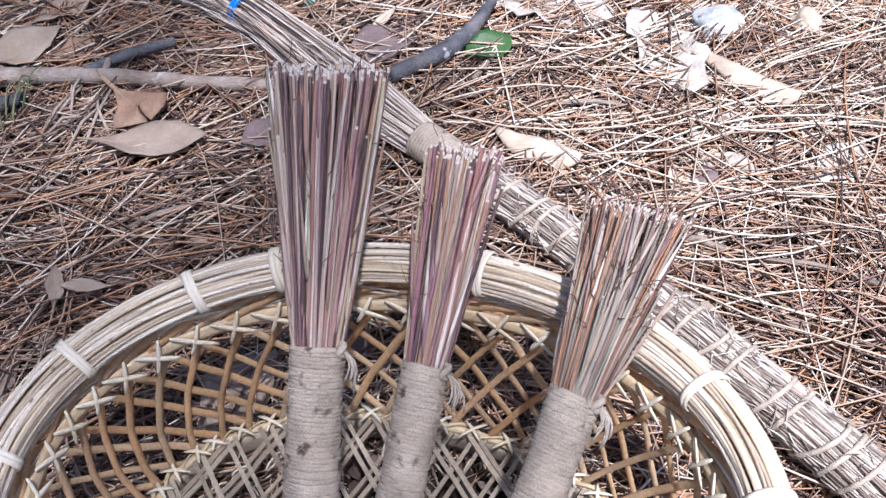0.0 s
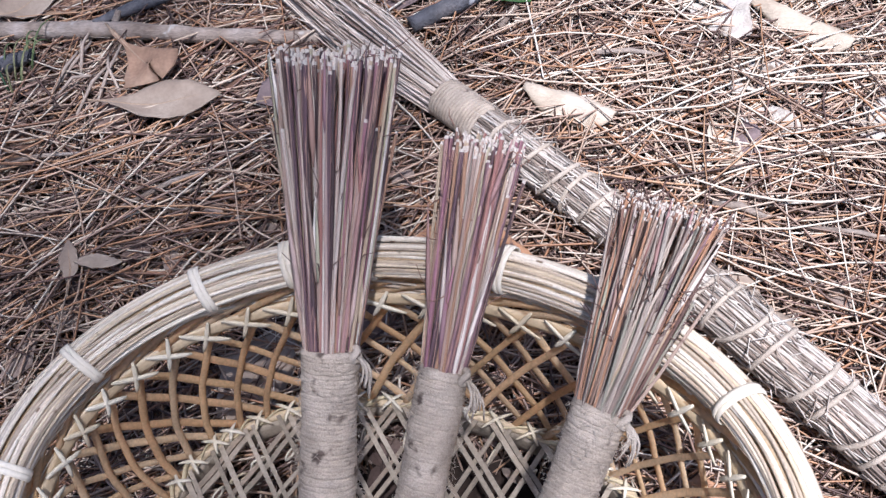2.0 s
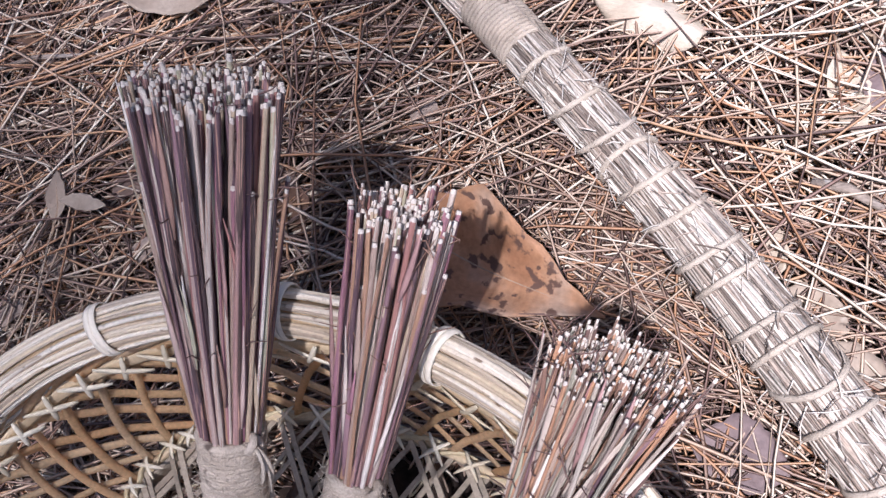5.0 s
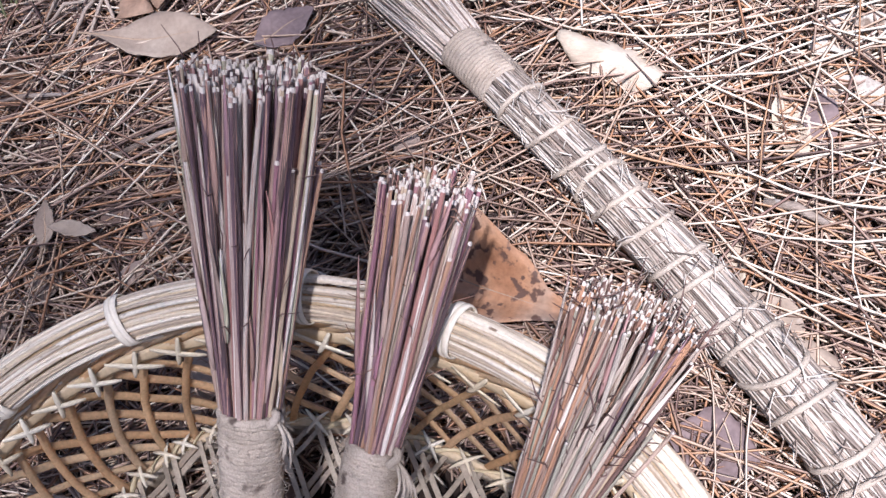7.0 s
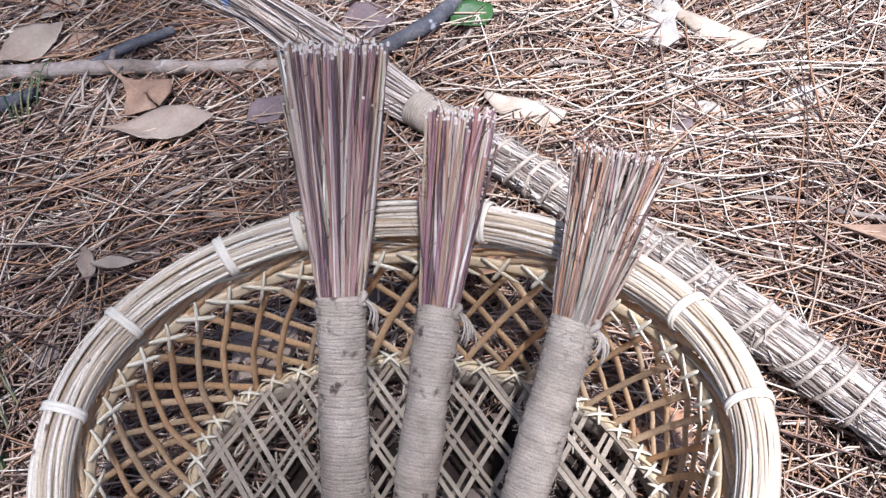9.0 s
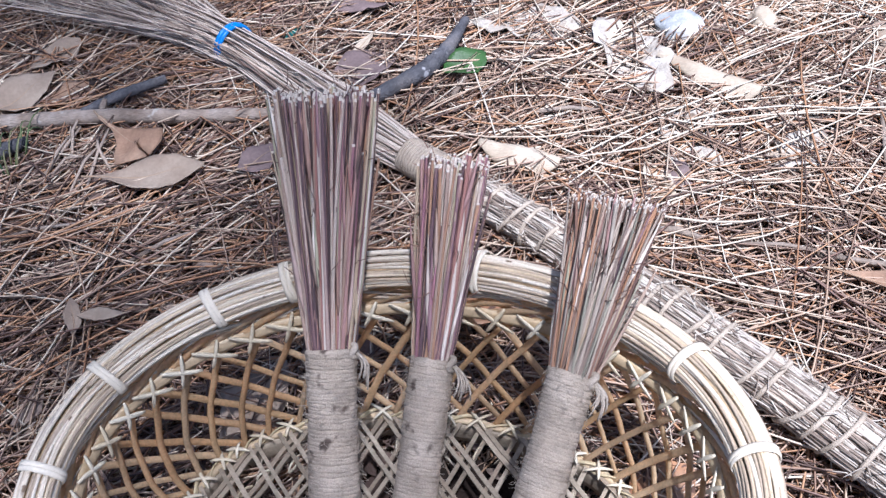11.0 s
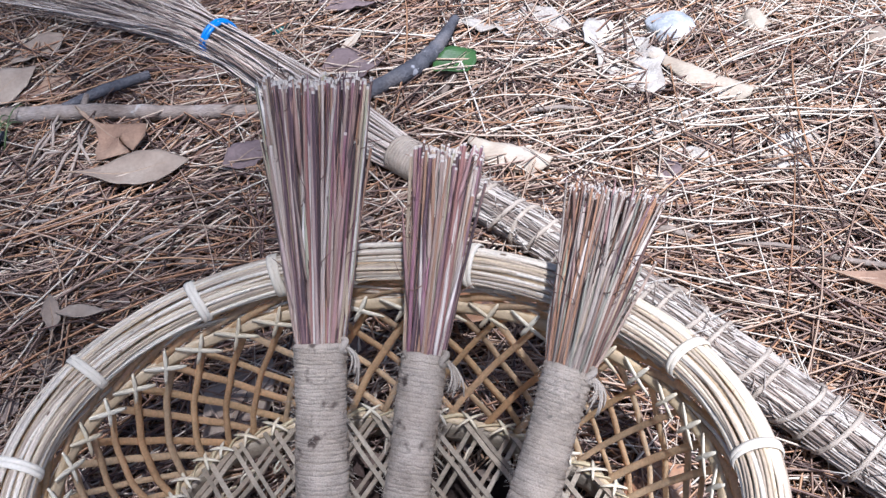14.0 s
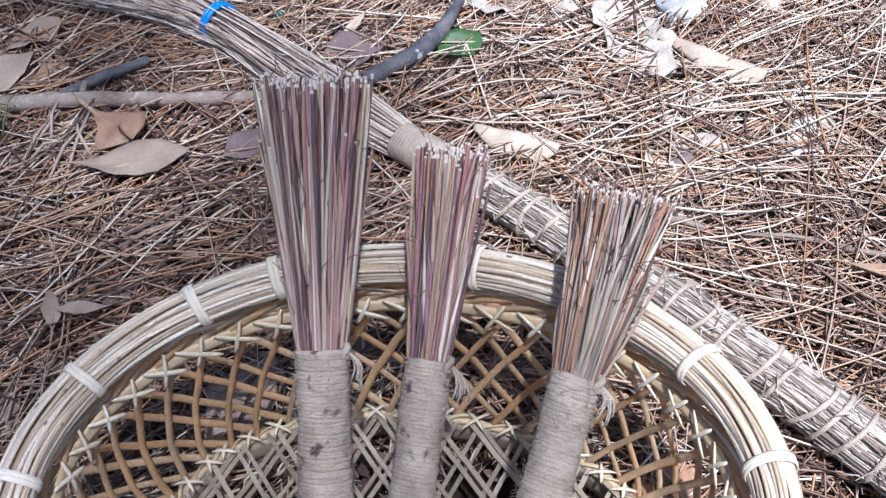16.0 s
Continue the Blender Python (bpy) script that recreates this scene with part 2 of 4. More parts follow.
def tube(path, radius, sides=6, closed=False, flat=1.0, up=None, caps=True):
    """A tube along points. radius: one number or one a point. flat: height against width, with up as the height's way."""
    P = np.asarray(path, float)
    n = len(P)
    R = np.broadcast_to(np.asarray(radius, float), (n,))
    if closed:
        T = np.roll(P, -1, 0) - np.roll(P, 1, 0)
    else:
        T = np.gradient(P, axis=0)
    T /= np.linalg.norm(T, axis=1)[:, None] + 1e-12
    if up is None:
        U = np.zeros_like(P)
        u = np.cross(T[0], (0.31, 0.27, 0.91))
        u /= np.linalg.norm(u)
        for i in range(n):
            u = u - T[i] * (u @ T[i])
            u /= np.linalg.norm(u) + 1e-12
            U[i] = u
    else:
        U = np.broadcast_to(np.asarray(up, float), P.shape).copy()
        U -= T * (U * T).sum(1)[:, None]
        U /= np.linalg.norm(U, axis=1)[:, None] + 1e-12
    S = np.cross(T, U)
    a = np.arange(sides) * 2 * math.pi / sides + math.pi / sides
    V = P[:, None] + R[:, None, None] * (np.cos(a)[None, :, None] * S[:, None] + flat * np.sin(a)[None, :, None] * U[:, None])
    V = V.reshape(-1, 3)
    F = []
    for i in range(n if closed else n - 1):
        j = (i + 1) % n
        for k in range(sides):
            l = (k + 1) % sides
            F.append((i * sides + k, i * sides + l, j * sides + l, j * sides + k))
    if caps and not closed:
        F.append(tuple(range(sides))[::-1])
        F.append(tuple((n - 1) * sides + k for k in range(sides)))
    return V, F


def join(pieces):
    V, F, base = [], [], 0
    for v, f in pieces:
        V.append(np.asarray(v))
        F += [tuple(i + base for i in q) for q in f]
        base += len(v)
    return np.concatenate(V), F


def unit(v):
    v = np.asarray(v, float)
    return v / np.linalg.norm(v)


rng = np.random.default_rng(7)

# ---- ground ----
steps = np.concatenate([[-300, -60, -15, -4], np.linspace(-1.3, 1.3, 105), [4, 15, 60, 300]])


def ground_height(x, y):
    return -0.014 + 0.005 * noise.noise((x * 9, y * 9, 0.3)) + 0.0025 * noise.noise((x * 40, y * 40, 2.1))


gv = [(x, y, ground_height(x, y) if abs(x) < 1.3 and abs(y) < 1.3 else -0.014) for y in steps for x in steps]
k = len(steps)
gf = [(j * k + i, j * k + i + 1, (j + 1) * k + i + 1, (j + 1) * k + i) for j in range(k - 1) for i in range(k - 1)]
ground = tagged(new("ground", mesh_of("ground", gv, gf, M_SOIL)), "dark forest soil under a mat of fallen pine needles", "ground", kind="structure")


def needle_mat(count, box, low, high, seed, lengths=(0.11, 0.26), thick=(0.00044, 0.00086), spread=None, mat=None):
    """Fallen needles: thin bowed three-sided blades, lying in all ways."""
    r = np.random.default_rng(seed)
    m = 6
    cx, cy = r.uniform(box[0], box[2], count), r.uniform(box[1], box[3], count)
    if spread:
        cx, cy = r.normal(spread[0], spread[2], count), r.normal(spread[1], spread[2], count)
    yaw = r.uniform(0, math.pi, count)
    right = 1 / (1 + np.exp(-(cx - 0.12 - 0.3 * np.clip(cy, -0.1, 0.3)) / 0.04))
    far = 1 / (1 + np.exp(-(cy - 0.14) / 0.04))
    lie = 0.22 * (1 - right) + right * (far * 0.5 - (1 - far) * 0.75)
    clump = np.sin(cx * 31 + 1.3 * np.sin(cy * 23)) * 0.35
    yaw = np.where(r.random(count) < 0.40, r.normal(lie + clump, 0.30), yaw)
    ln = r.uniform(*lengths, count)
    bow = r.normal(0, 0.12, count)
    h = low + (high - low) * r.random(count) ** 1.7
    tilt = r.normal(0, 0.03, count)
    rad = r.uniform(*thick, count)
    s = np.linspace(-0.5, 0.5, m)
    lx = s[None] * ln[:, None]
    ly = bow[:, None] * ln[:, None] * (4 * s[None] ** 2 - 0.5)
    X = cx[:, None] + lx * np.cos(yaw)[:, None] - ly * np.sin(yaw)[:, None]
    Y = cy[:, None] + lx * np.sin(yaw)[:, None] + ly * np.cos(yaw)[:, None]
    Z = h[:, None] + lx * tilt[:, None] + r.normal(0, 0.012, count)[:, None] * ln[:, None] * (4 * s[None] ** 2)
    Z = np.maximum(Z, -0.013)
    inside = ((X - 0.018) / 0.15) ** 2 + ((Y + 0.12) / 0.125) ** 2 < 1
    Z = np.where(inside, np.minimum(Z, 0.009), Z)
    foot = ((X - 0.0215) / 0.110) ** 2 + ((Y + 0.12) / 0.082) ** 2 < 1
    Z = np.where(foot, -0.03, Z)
    wide = rad[:, None] * np.array([0.75, 1, 1, 1, 0.9, 0.35])[None]
    nx, ny = -np.sin(yaw)[:, None], np.cos(yaw)[:, None]
    V = np.empty((count, m, 3, 3))
    for k3, (a, b) in enumerate(((-1, -0.4), (1, -0.4), (0.1, 0.9))):
        V[:, :, k3, 0] = X + nx * wide * a
        V[:, :, k3, 1] = Y + ny * wide * a
        V[:, :, k3, 2] = Z + wide * b
    ii, jj, kk = np.meshgrid(np.arange(count), np.arange(m - 1), np.arange(3), indexing="ij")
    at = lambda i, j, q: (i * m + j) * 3 + q % 3
    F = np.stack([at(ii, jj, kk), at(ii, jj, kk + 1), at(ii, jj + 1, kk + 1), at(ii, jj + 1, kk)], -1).reshape(-1, 4)
    V = V.reshape(-1, 3)
    me = bpy.data.meshes.new("pine_needles")
    me.vertices.add(len(V)), me.loops.add(F.size), me.polygons.add(len(F))
    me.vertices.foreach_set("co", V.ravel())
    me.loops.foreach_set("vertex_index", F.ravel())
    me.polygons.foreach_set("loop_start", np.arange(0, F.size, 4))
    me.polygons.foreach_set("loop_total", np.full(len(F), 4))
    me.update(), me.validate()
    me.materials.append(mat or M_NEEDLE)
    return me


# the lowest needles carry painted shade so the gaps stay dark
tagged(new("pine_needles", needle_mat(9000, (-0.42, -0.22, 0.62, 0.62), -0.014, -0.004, 2, mat=M_SHADED_NEEDLE)), "lower pine needles coloured dark as shade under the dry ones", "pine needles", kind="stuff")
tagged(new("pine_needles", needle_mat(11500, (-0.42, -0.22, 0.62, 0.62), -0.009, 0.009, 3)), "thick mat of dry orange and grey fallen pine needles", "pine needles", kind="stuff")
tagged(new("pine_needles", needle_mat(12000, (-1.2, -1.0, 1.2, 1.2), -0.012, 0.001, 5, spread=(0.05, 0.1, 0.55))), "dry fallen pine needles scattered over the forest floor", "pine needles", kind="stuff")
tagged(new("pine_needles", needle_mat(1000, (-0.35, -0.10, 0.55, 0.6), 0.003, 0.012, 9, (0.12, 0.26), (0.0005, 0.0009))), "loose long pine needles on top of the litter", "pine needles", kind="stuff")

# extra pale needles paint the bright sun on the right-hand litter
tagged(new("pine_needles", needle_mat(950, (0.14, 0.06, 0.62, 0.62), -0.002, 0.011, 15, (0.10, 0.24), (0.0005, 0.0009), spread=(0.37, 0.31, 0.15), mat=M_SUNLIT_NEEDLE)), "pine needles coloured pale as if sunlit on the open litter", "pine needles", kind="stuff")

# crumbled leaves under the needles
bits = []
for i in range(1500):
    c = np.array([rng.uniform(-0.45, 0.65), rng.uniform(-0.3, 0.65), rng.uniform(-0.012, -0.001)])
    a, s, e = rng.uniform(0, 6.28), rng.uniform(0.005, 0.016) * (1.6 if i % 6 == 0 else 1), rng.uniform(0.35, 0.8)
    q = np.linspace(0, 2 * math.pi, 8)[:-1]
    rr = s * rng.uniform(0.65, 1.1, 7)
    x, y = rr * np.cos(q), rr * e * np.sin(q)
    v = np.stack([c[0] + x * math.cos(a) - y * math.sin(a), c[1] + x * math.sin(a) + y * math.cos(a), c[2] + rng.normal(0, 0.0016, 7) + x * rng.normal(0, 0.15)], 1)
    v = np.vstack([v, c + (0, 0, 0.001), v - (0, 0, 0.0006)])
    f = [(j, (j + 1) % 7, 7) for j in range(7)] + [(j, 8 + j, 8 + (j + 1) % 7, (j + 1) % 7) for j in range(7)]
    bits.append((v, f))
for i in range(70):
    c = np.array([rng.uniform(-0.30, 0.10), rng.uniform(0.02, 0.42), rng.uniform(-0.002, 0.005)])
    a, s, e = rng.uniform(0, 6.28), rng.uniform(0.007, 0.017), rng.uniform(0.4, 0.8)
    q = np.linspace(0, 2 * math.pi, 8)[:-1]
    rr = s * rng.uniform(0.55, 1.15, 7)
    x, y = rr * np.cos(q), rr * e * np.sin(q)
    v = np.stack([c[0] + x * math.cos(a) - y * math.sin(a), c[1] + x * math.sin(a) + y * math.cos(a), c[2] + rng.normal(0, 0.0022, 7) + x * rng.normal(0, 0.2)], 1)
    v = np.vstack([v, c + (0, 0, 0.001), v - (0, 0, 0.0006)])
    bits.append((v, [(j, (j + 1) % 7, 7) for j in range(7)] + [(j, 8 + j, 8 + (j + 1) % 7, (j + 1) % 7) for j in range(7)]))
V, F = join(bits)
tagged(new("leaf_litter", mesh_of("leaf_litter", V, F, M_LITTER, False)), "crumbled dark brown leaf scraps under the needles", "leaf litter", kind="stuff")

# ---- basket ----
BC = np.array([0.0165, -0.114])


def oval(th, rx, ry, near, z, tx, ty, cx, cy, turned):
    """A point of an oval hoop of the basket: half-widths rx and ry, near for its half towards the carrier; its plane tips by tx and ty."""
    th = np.asarray(th, float)
    u, v = rx * np.cos(th), np.where(np.sin(th) > 0, ry, near) * np.sin(th)
    x, y = u * math.cos(turned) - v * math.sin(turned), u * math.sin(turned) + v * math.cos(turned)
    return np.stack([cx + x, cy + y, z + tx * x + ty * np.maximum(y, -0.05)], -1)


def rim_at(th, off=0.0, rise=0.0):
    return oval(th, 0.1494 + off, 0.1121 + off, 0.135 + off, 0.1090 + rise, 0.0403, 0.0257, 0.0147, -0.1203, -0.2249)


def hoop_at(th, off=0.0, rise=0.0):
    return oval(th, 0.1400 + off, 0.0955 + off, 0.128 + off, 0.0880 + rise, 0.0378, 0.0131, 0.0148, -0.1112, -0.2171)


BASE = (0.1200, 0.0713, 0.104, 0.0215, -0.1073, -0.3071)      # half-widths, middle and turn of the foot ring


def base_at(th, off=0.0, rise=0.0):
    return oval(th, BASE[0] + off, BASE[1] + off, BASE[2] + off, 0.0165 + rise, 0.0, 0.0, *BASE[3:])


def wall_at(th, v, off=0.0):
    """The woven wall: 0 at the foot ring, 0.75 at the hoop, 1 under the rim."""
    th, v = np.asarray(th, float), np.asarray(v, float)[..., None]
    b, h, r = base_at(th, off), hoop_at(th, 0.002 + off), rim_at(th, off)
    s = v / 0.75
    belly = b + (h - b) * s + np.sin(np.clip(s, 0, 1) * math.pi) * 0.006 * np.concatenate([(h - b)[..., :2] * 1.2 / 0.03, -np.ones_like(s)], -1) * 0.6
    top = h + (r - h) * (v - 0.75) / 0.25
    return np.where(v < 0.75, belly, top)


def outward(pts, tip):
    """Ways from the basket's middle, tipped up or down."""
    d = (np.asarray(pts) - (BC[0], BC[1], 0)) * (1, 1, 0)
    d = d / np.linalg.norm(d, axis=-1, keepdims=True)
    return d + np.array([0, 0, tip])


basket = thing("basket", (BC[0], BC[1], 0), "oval open-weave bamboo basket with a thick reed rim on pine needles", "basket")
th = np.linspace(0, 2 * math.pi, 181)[:-1]
# the rim: a flattened bundle of reeds that run round it and slowly cross over one another
NR = 46
rim = part("rim", (*tube(rim_at(th), 0.0048, 8, True), M_SLAT), basket, "thick rim of bundled pale reeds")
for i in range(NR):
    turn = 2 * math.pi * i / NR + 0.16 * np.sin(2 * th + i * 1.7) + 0.10 * np.sin(5 * th + i * 2.9)
    wa, wb = 0.0078 + 0.0006 * np.sin(3 * th + i), 0.0052 + 0.0005 * np.sin(5 * th + i * 2)
    o, w = wa * np.cos(turn), wb * np.sin(turn)
    o2, w2 = o * 0.83 - w * 0.55, o * 0.55 + w * 0.83
    pts = np.array([rim_at(t, a, b) for t, a, b in zip(th, o2, w2)])
    part("reed", (*tube(pts, 0.00072 + 0.00028 * rng.random(), 6, True), M_REED), rim)


def cane_tie(t, strands=2):
    pieces = []
    for s in range(strands):
        a = np.linspace(0, 2 * math.pi, 27)[:-1]
        o, w = 0.0100 * np.cos(a), 0.0074 * np.sin(a)
        o2, w2 = o * 0.83 - w * 0.55, o * 0.55 + w * 0.83
        skew = (s - (strands - 1) / 2) * 0.017 + 0.012 * np.sin(a)
        pts = np.array([rim_at(t + k4, x, z) for k4, x, z in zip(skew, o2, w2)])
        mid = rim_at(t)
        pieces.append(tube(pts, 0.0015, 6, True, 0.3, up=pts - mid))
    return join(pieces)


for t in (3.142, 2.708, 2.255, 1.981, 1.746, 1.352, 0.568, 0.14, -0.3, -0.85, -1.5, -2.1, -2.7):
    part("rim_tie", (*cane_tie(t), M_TIE), rim, "white split-cane tie")

hoop = part("hoop", (*tube(hoop_at(th), 0.0034, 8, True, 0.3, up=outward(hoop_at(th), -0.35)), M_HOOP), basket, "broad pale bamboo hoop")
# the wall's slats: two leaning families that cross, run from the foot ring past the hoop and bend away under the rim
NS = 41
for lean in (1, -1):
    for i in range(NS):
        v = np.linspace(0.0, 1.0, 17)
        t0 = 2 * math.pi * (i + (0.25 if lean > 0 else 0.75)) / NS + rng.normal(0, 0.012)
        tt = t0 + lean * (0.45 * v / 0.75 + 1.5 * np.clip(v - 0.72, 0, 1)) + rng.normal(0, 0.02) * v
        lift = lean * 0.0009 + 0.0005 * np.sin(v * 26 + i * math.pi) - 0.006 * np.clip(v - 0.75, 0, 1)
        pts = np.array([wall_at(t, w, o) for t, w, o in zip(tt, v, lift)])
        part("slat", (*tube(pts, rng.uniform(0.0016, 0.0022), 6, False, 0.40, up=outward(pts, -0.55)), M_SLAT), basket)
# thin splints between hoop and rim
for i in range(34):
    t0 = 2 * math.pi * i / 34 + rng.normal(0, 0.03)
    turn = (1 if i % 3 else -1) * rng.uniform(0.35, 0.7)
    e = np.linspace(0, 1, 9)
    lo = np.array([hoop_at(t0 + turn * q, 0.0015 + 0.004 * q, 0.001) for q in e])
    hi = np.array([rim_at(t0 + turn * q, -0.0065, -0.0045) for q in e])
    mixed = (e ** 1.4)[:, None]
    part("splint", (*tube(lo * (1 - mixed) + hi * mixed, rng.uniform(0.0007, 0.0012), 5, False, 0.6), M_REED), basket)
for i in range(NS):
    t0 = 2 * math.pi * i / NS
    # crossed stitches over the hoop: one strand runs on along it, the other is short and steep
    pieces = []
    for sgn, far, high in ((1, 0.078, 0.0052), (-1, 0.030, 0.0078)):
        a = np.linspace(-1, 1, 9)
        far, high = far * rng.uniform(0.9, 1.1), high * rng.uniform(0.85, 1.15)
        pts = np.array([hoop_at(t0 + far * q * sgn + 0.03, -0.0012 * math.cos(q * 1.4) - 0.0024 + 0.0020 * q, high * q) for q in a])
        pieces.append(tube(pts, 0.00130 * np.array([0.5, 0.8, 1, 1, 1, 1, 1, 0.8, 0.5]), 5, False, 0.4, up=outward(pts, -0.35)))
    part("stitch", (*join(pieces), M_STITCH), hoop, "pale crossed bamboo stitch")
# the foot ring: strips wound round each other and crossed stitches at each pair of slats
foot_ring = part("foot_ring", (*tube(base_at(th, 0, 0.002), 0.0021, 8, True), M_HOOP), basket)
for q5 in range(2):
    a = np.linspace(0, 2 * math.pi, 401)[:-1]
    ph = a * NS / 2 + q5 * math.pi + 0.5 * np.sin(a * 7 + q5)
    pts = np.array([base_at(t, 0.0024 * math.cos(p) + 0.0004 * math.sin(t * 31), 0.0036 + 0.0022 * math.sin(p)) for t, p in zip(a, ph)])
    part("foot_ring_strip", (*tube(pts, 0.0010 + 0.0003 * np.sin(a * 17 + q5), 5, True, 0.45), M_PLAIT), foot_ring, "pale wound bamboo strip")
for i in range(NS):
    t0 = 2 * math.pi * i / NS + rng.normal(0, 0.01)
    pieces = []
    for sgn in (1, -1):
        q6 = np.linspace(-1, 1, 7)
        k6 = rng.uniform(0.8, 1.25)
        pts = np.array([base_at(t0 + 0.046 * c * sgn, 0.0048 * c * k6 - 0.001, 0.0062 + 0.0022 * math.cos(c * 1.4)) for c in q6])
        pieces.append(tube(pts, 0.0010 * np.array([0.4, 0.8, 1, 1, 1, 0.8, 0.4]), 5, False, 0.45, up=(0, 0, 1)))
    part("stitch", (*join(pieces), M_STITCH), foot_ring, "pale crossed bamboo stitch")
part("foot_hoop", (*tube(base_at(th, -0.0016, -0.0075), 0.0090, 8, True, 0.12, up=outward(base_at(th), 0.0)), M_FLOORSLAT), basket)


def inside_base(p):
    d = p - BASE[3:5]
    c, w = math.cos(BASE[5]), math.sin(BASE[5])
    u, v = d[0] * c + d[1] * w, -d[0] * w + d[1] * c
    return (u / BASE[0]) ** 2 + (v / (BASE[1] if v > 0 else BASE[2])) ** 2 < 1


def floor_slats(angle, gap, pair, z, half):
    d, nrm = np.array([math.cos(angle), math.sin(angle)]), np.array([-math.sin(angle), math.cos(angle)])
    for q in np.arange(-0.16, 0.16, gap):
        for e in pair:
            off = BC + nrm * (q + e + rng.normal(0, 0.0007))
            ok = [s for s in np.linspace(-0.16, 0.16, 161) if inside_base(off + d * s)]
            if len(ok) < 6:
                continue
            ss = np.linspace(ok[0], ok[-1], 14)
            pts = np.array([(*(off + d * s), z + 0.0008 * math.sin(s * 190 + q * 500)) for s in ss])
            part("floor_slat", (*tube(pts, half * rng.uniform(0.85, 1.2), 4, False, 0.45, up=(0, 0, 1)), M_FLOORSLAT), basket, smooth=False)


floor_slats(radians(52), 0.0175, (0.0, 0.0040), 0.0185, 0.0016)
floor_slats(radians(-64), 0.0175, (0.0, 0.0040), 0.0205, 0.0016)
# small lashings round the slat pairs, a little inside the foot ring
for i in range(30):
    c = base_at(2 * math.pi * i / 30 + 0.1, -0.019 + rng.normal(0, 0.0015), 0.0)
    q7, w7 = np.linspace(0, 2 * math.pi, 11)[:-1], rng.uniform(-0.5, 0.5) + 0.9
    pts = np.array([c + (0.0042 * math.cos(p) * math.cos(w7), 0.0042 * math.cos(p) * math.sin(w7), 0.0005 + 0.0030 * math.sin(p)) for p in q7])
    part("floor_tie", (*tube(pts, 0.0009, 5, True, 0.5), M_STITCH), basket, "small pale lashing")

# ---- hand brushes ----
def stem_mesh(name, mat, bend, seed):
    r = np.random.default_rng(seed)
    z = np.array([0, 0.17, 0.33, 0.5, 0.67, 0.83, 0.989, 1])
    pts = np.stack([bend * np.sin(z * math.pi) + r.normal(0, 0.15, 8), r.normal(0, 0.15, 8), z * 40], 1)
    pts[7, :2] = pts[6, :2]
    v, f = tube(pts, 1.0 * np.array([1.05, 1, 0.97, 1.0, 0.95, 0.98, 0.94, 0.8]), 6)
    v = v * (1, 1, 1 / 40)
    me = mesh_of(name, v, f, mat)
    me.materials.append(M_PITH)
    for face in me.polygons:
        if face.center.z > 0.991:
            face.material_index = 1
    return me


STRAWS = [stem_mesh("stem", M_STRAW, b, 20 + i) for i, b in enumerate((0, 0.7, -0.7, 1.8, -1.8, 3.0))]
FINES = [stem_mesh("stem", M_FINE, b, 40 + i) for i, b in enumerate((0, 1.5, -1.5, 3.5, -3.5, 6.0))]


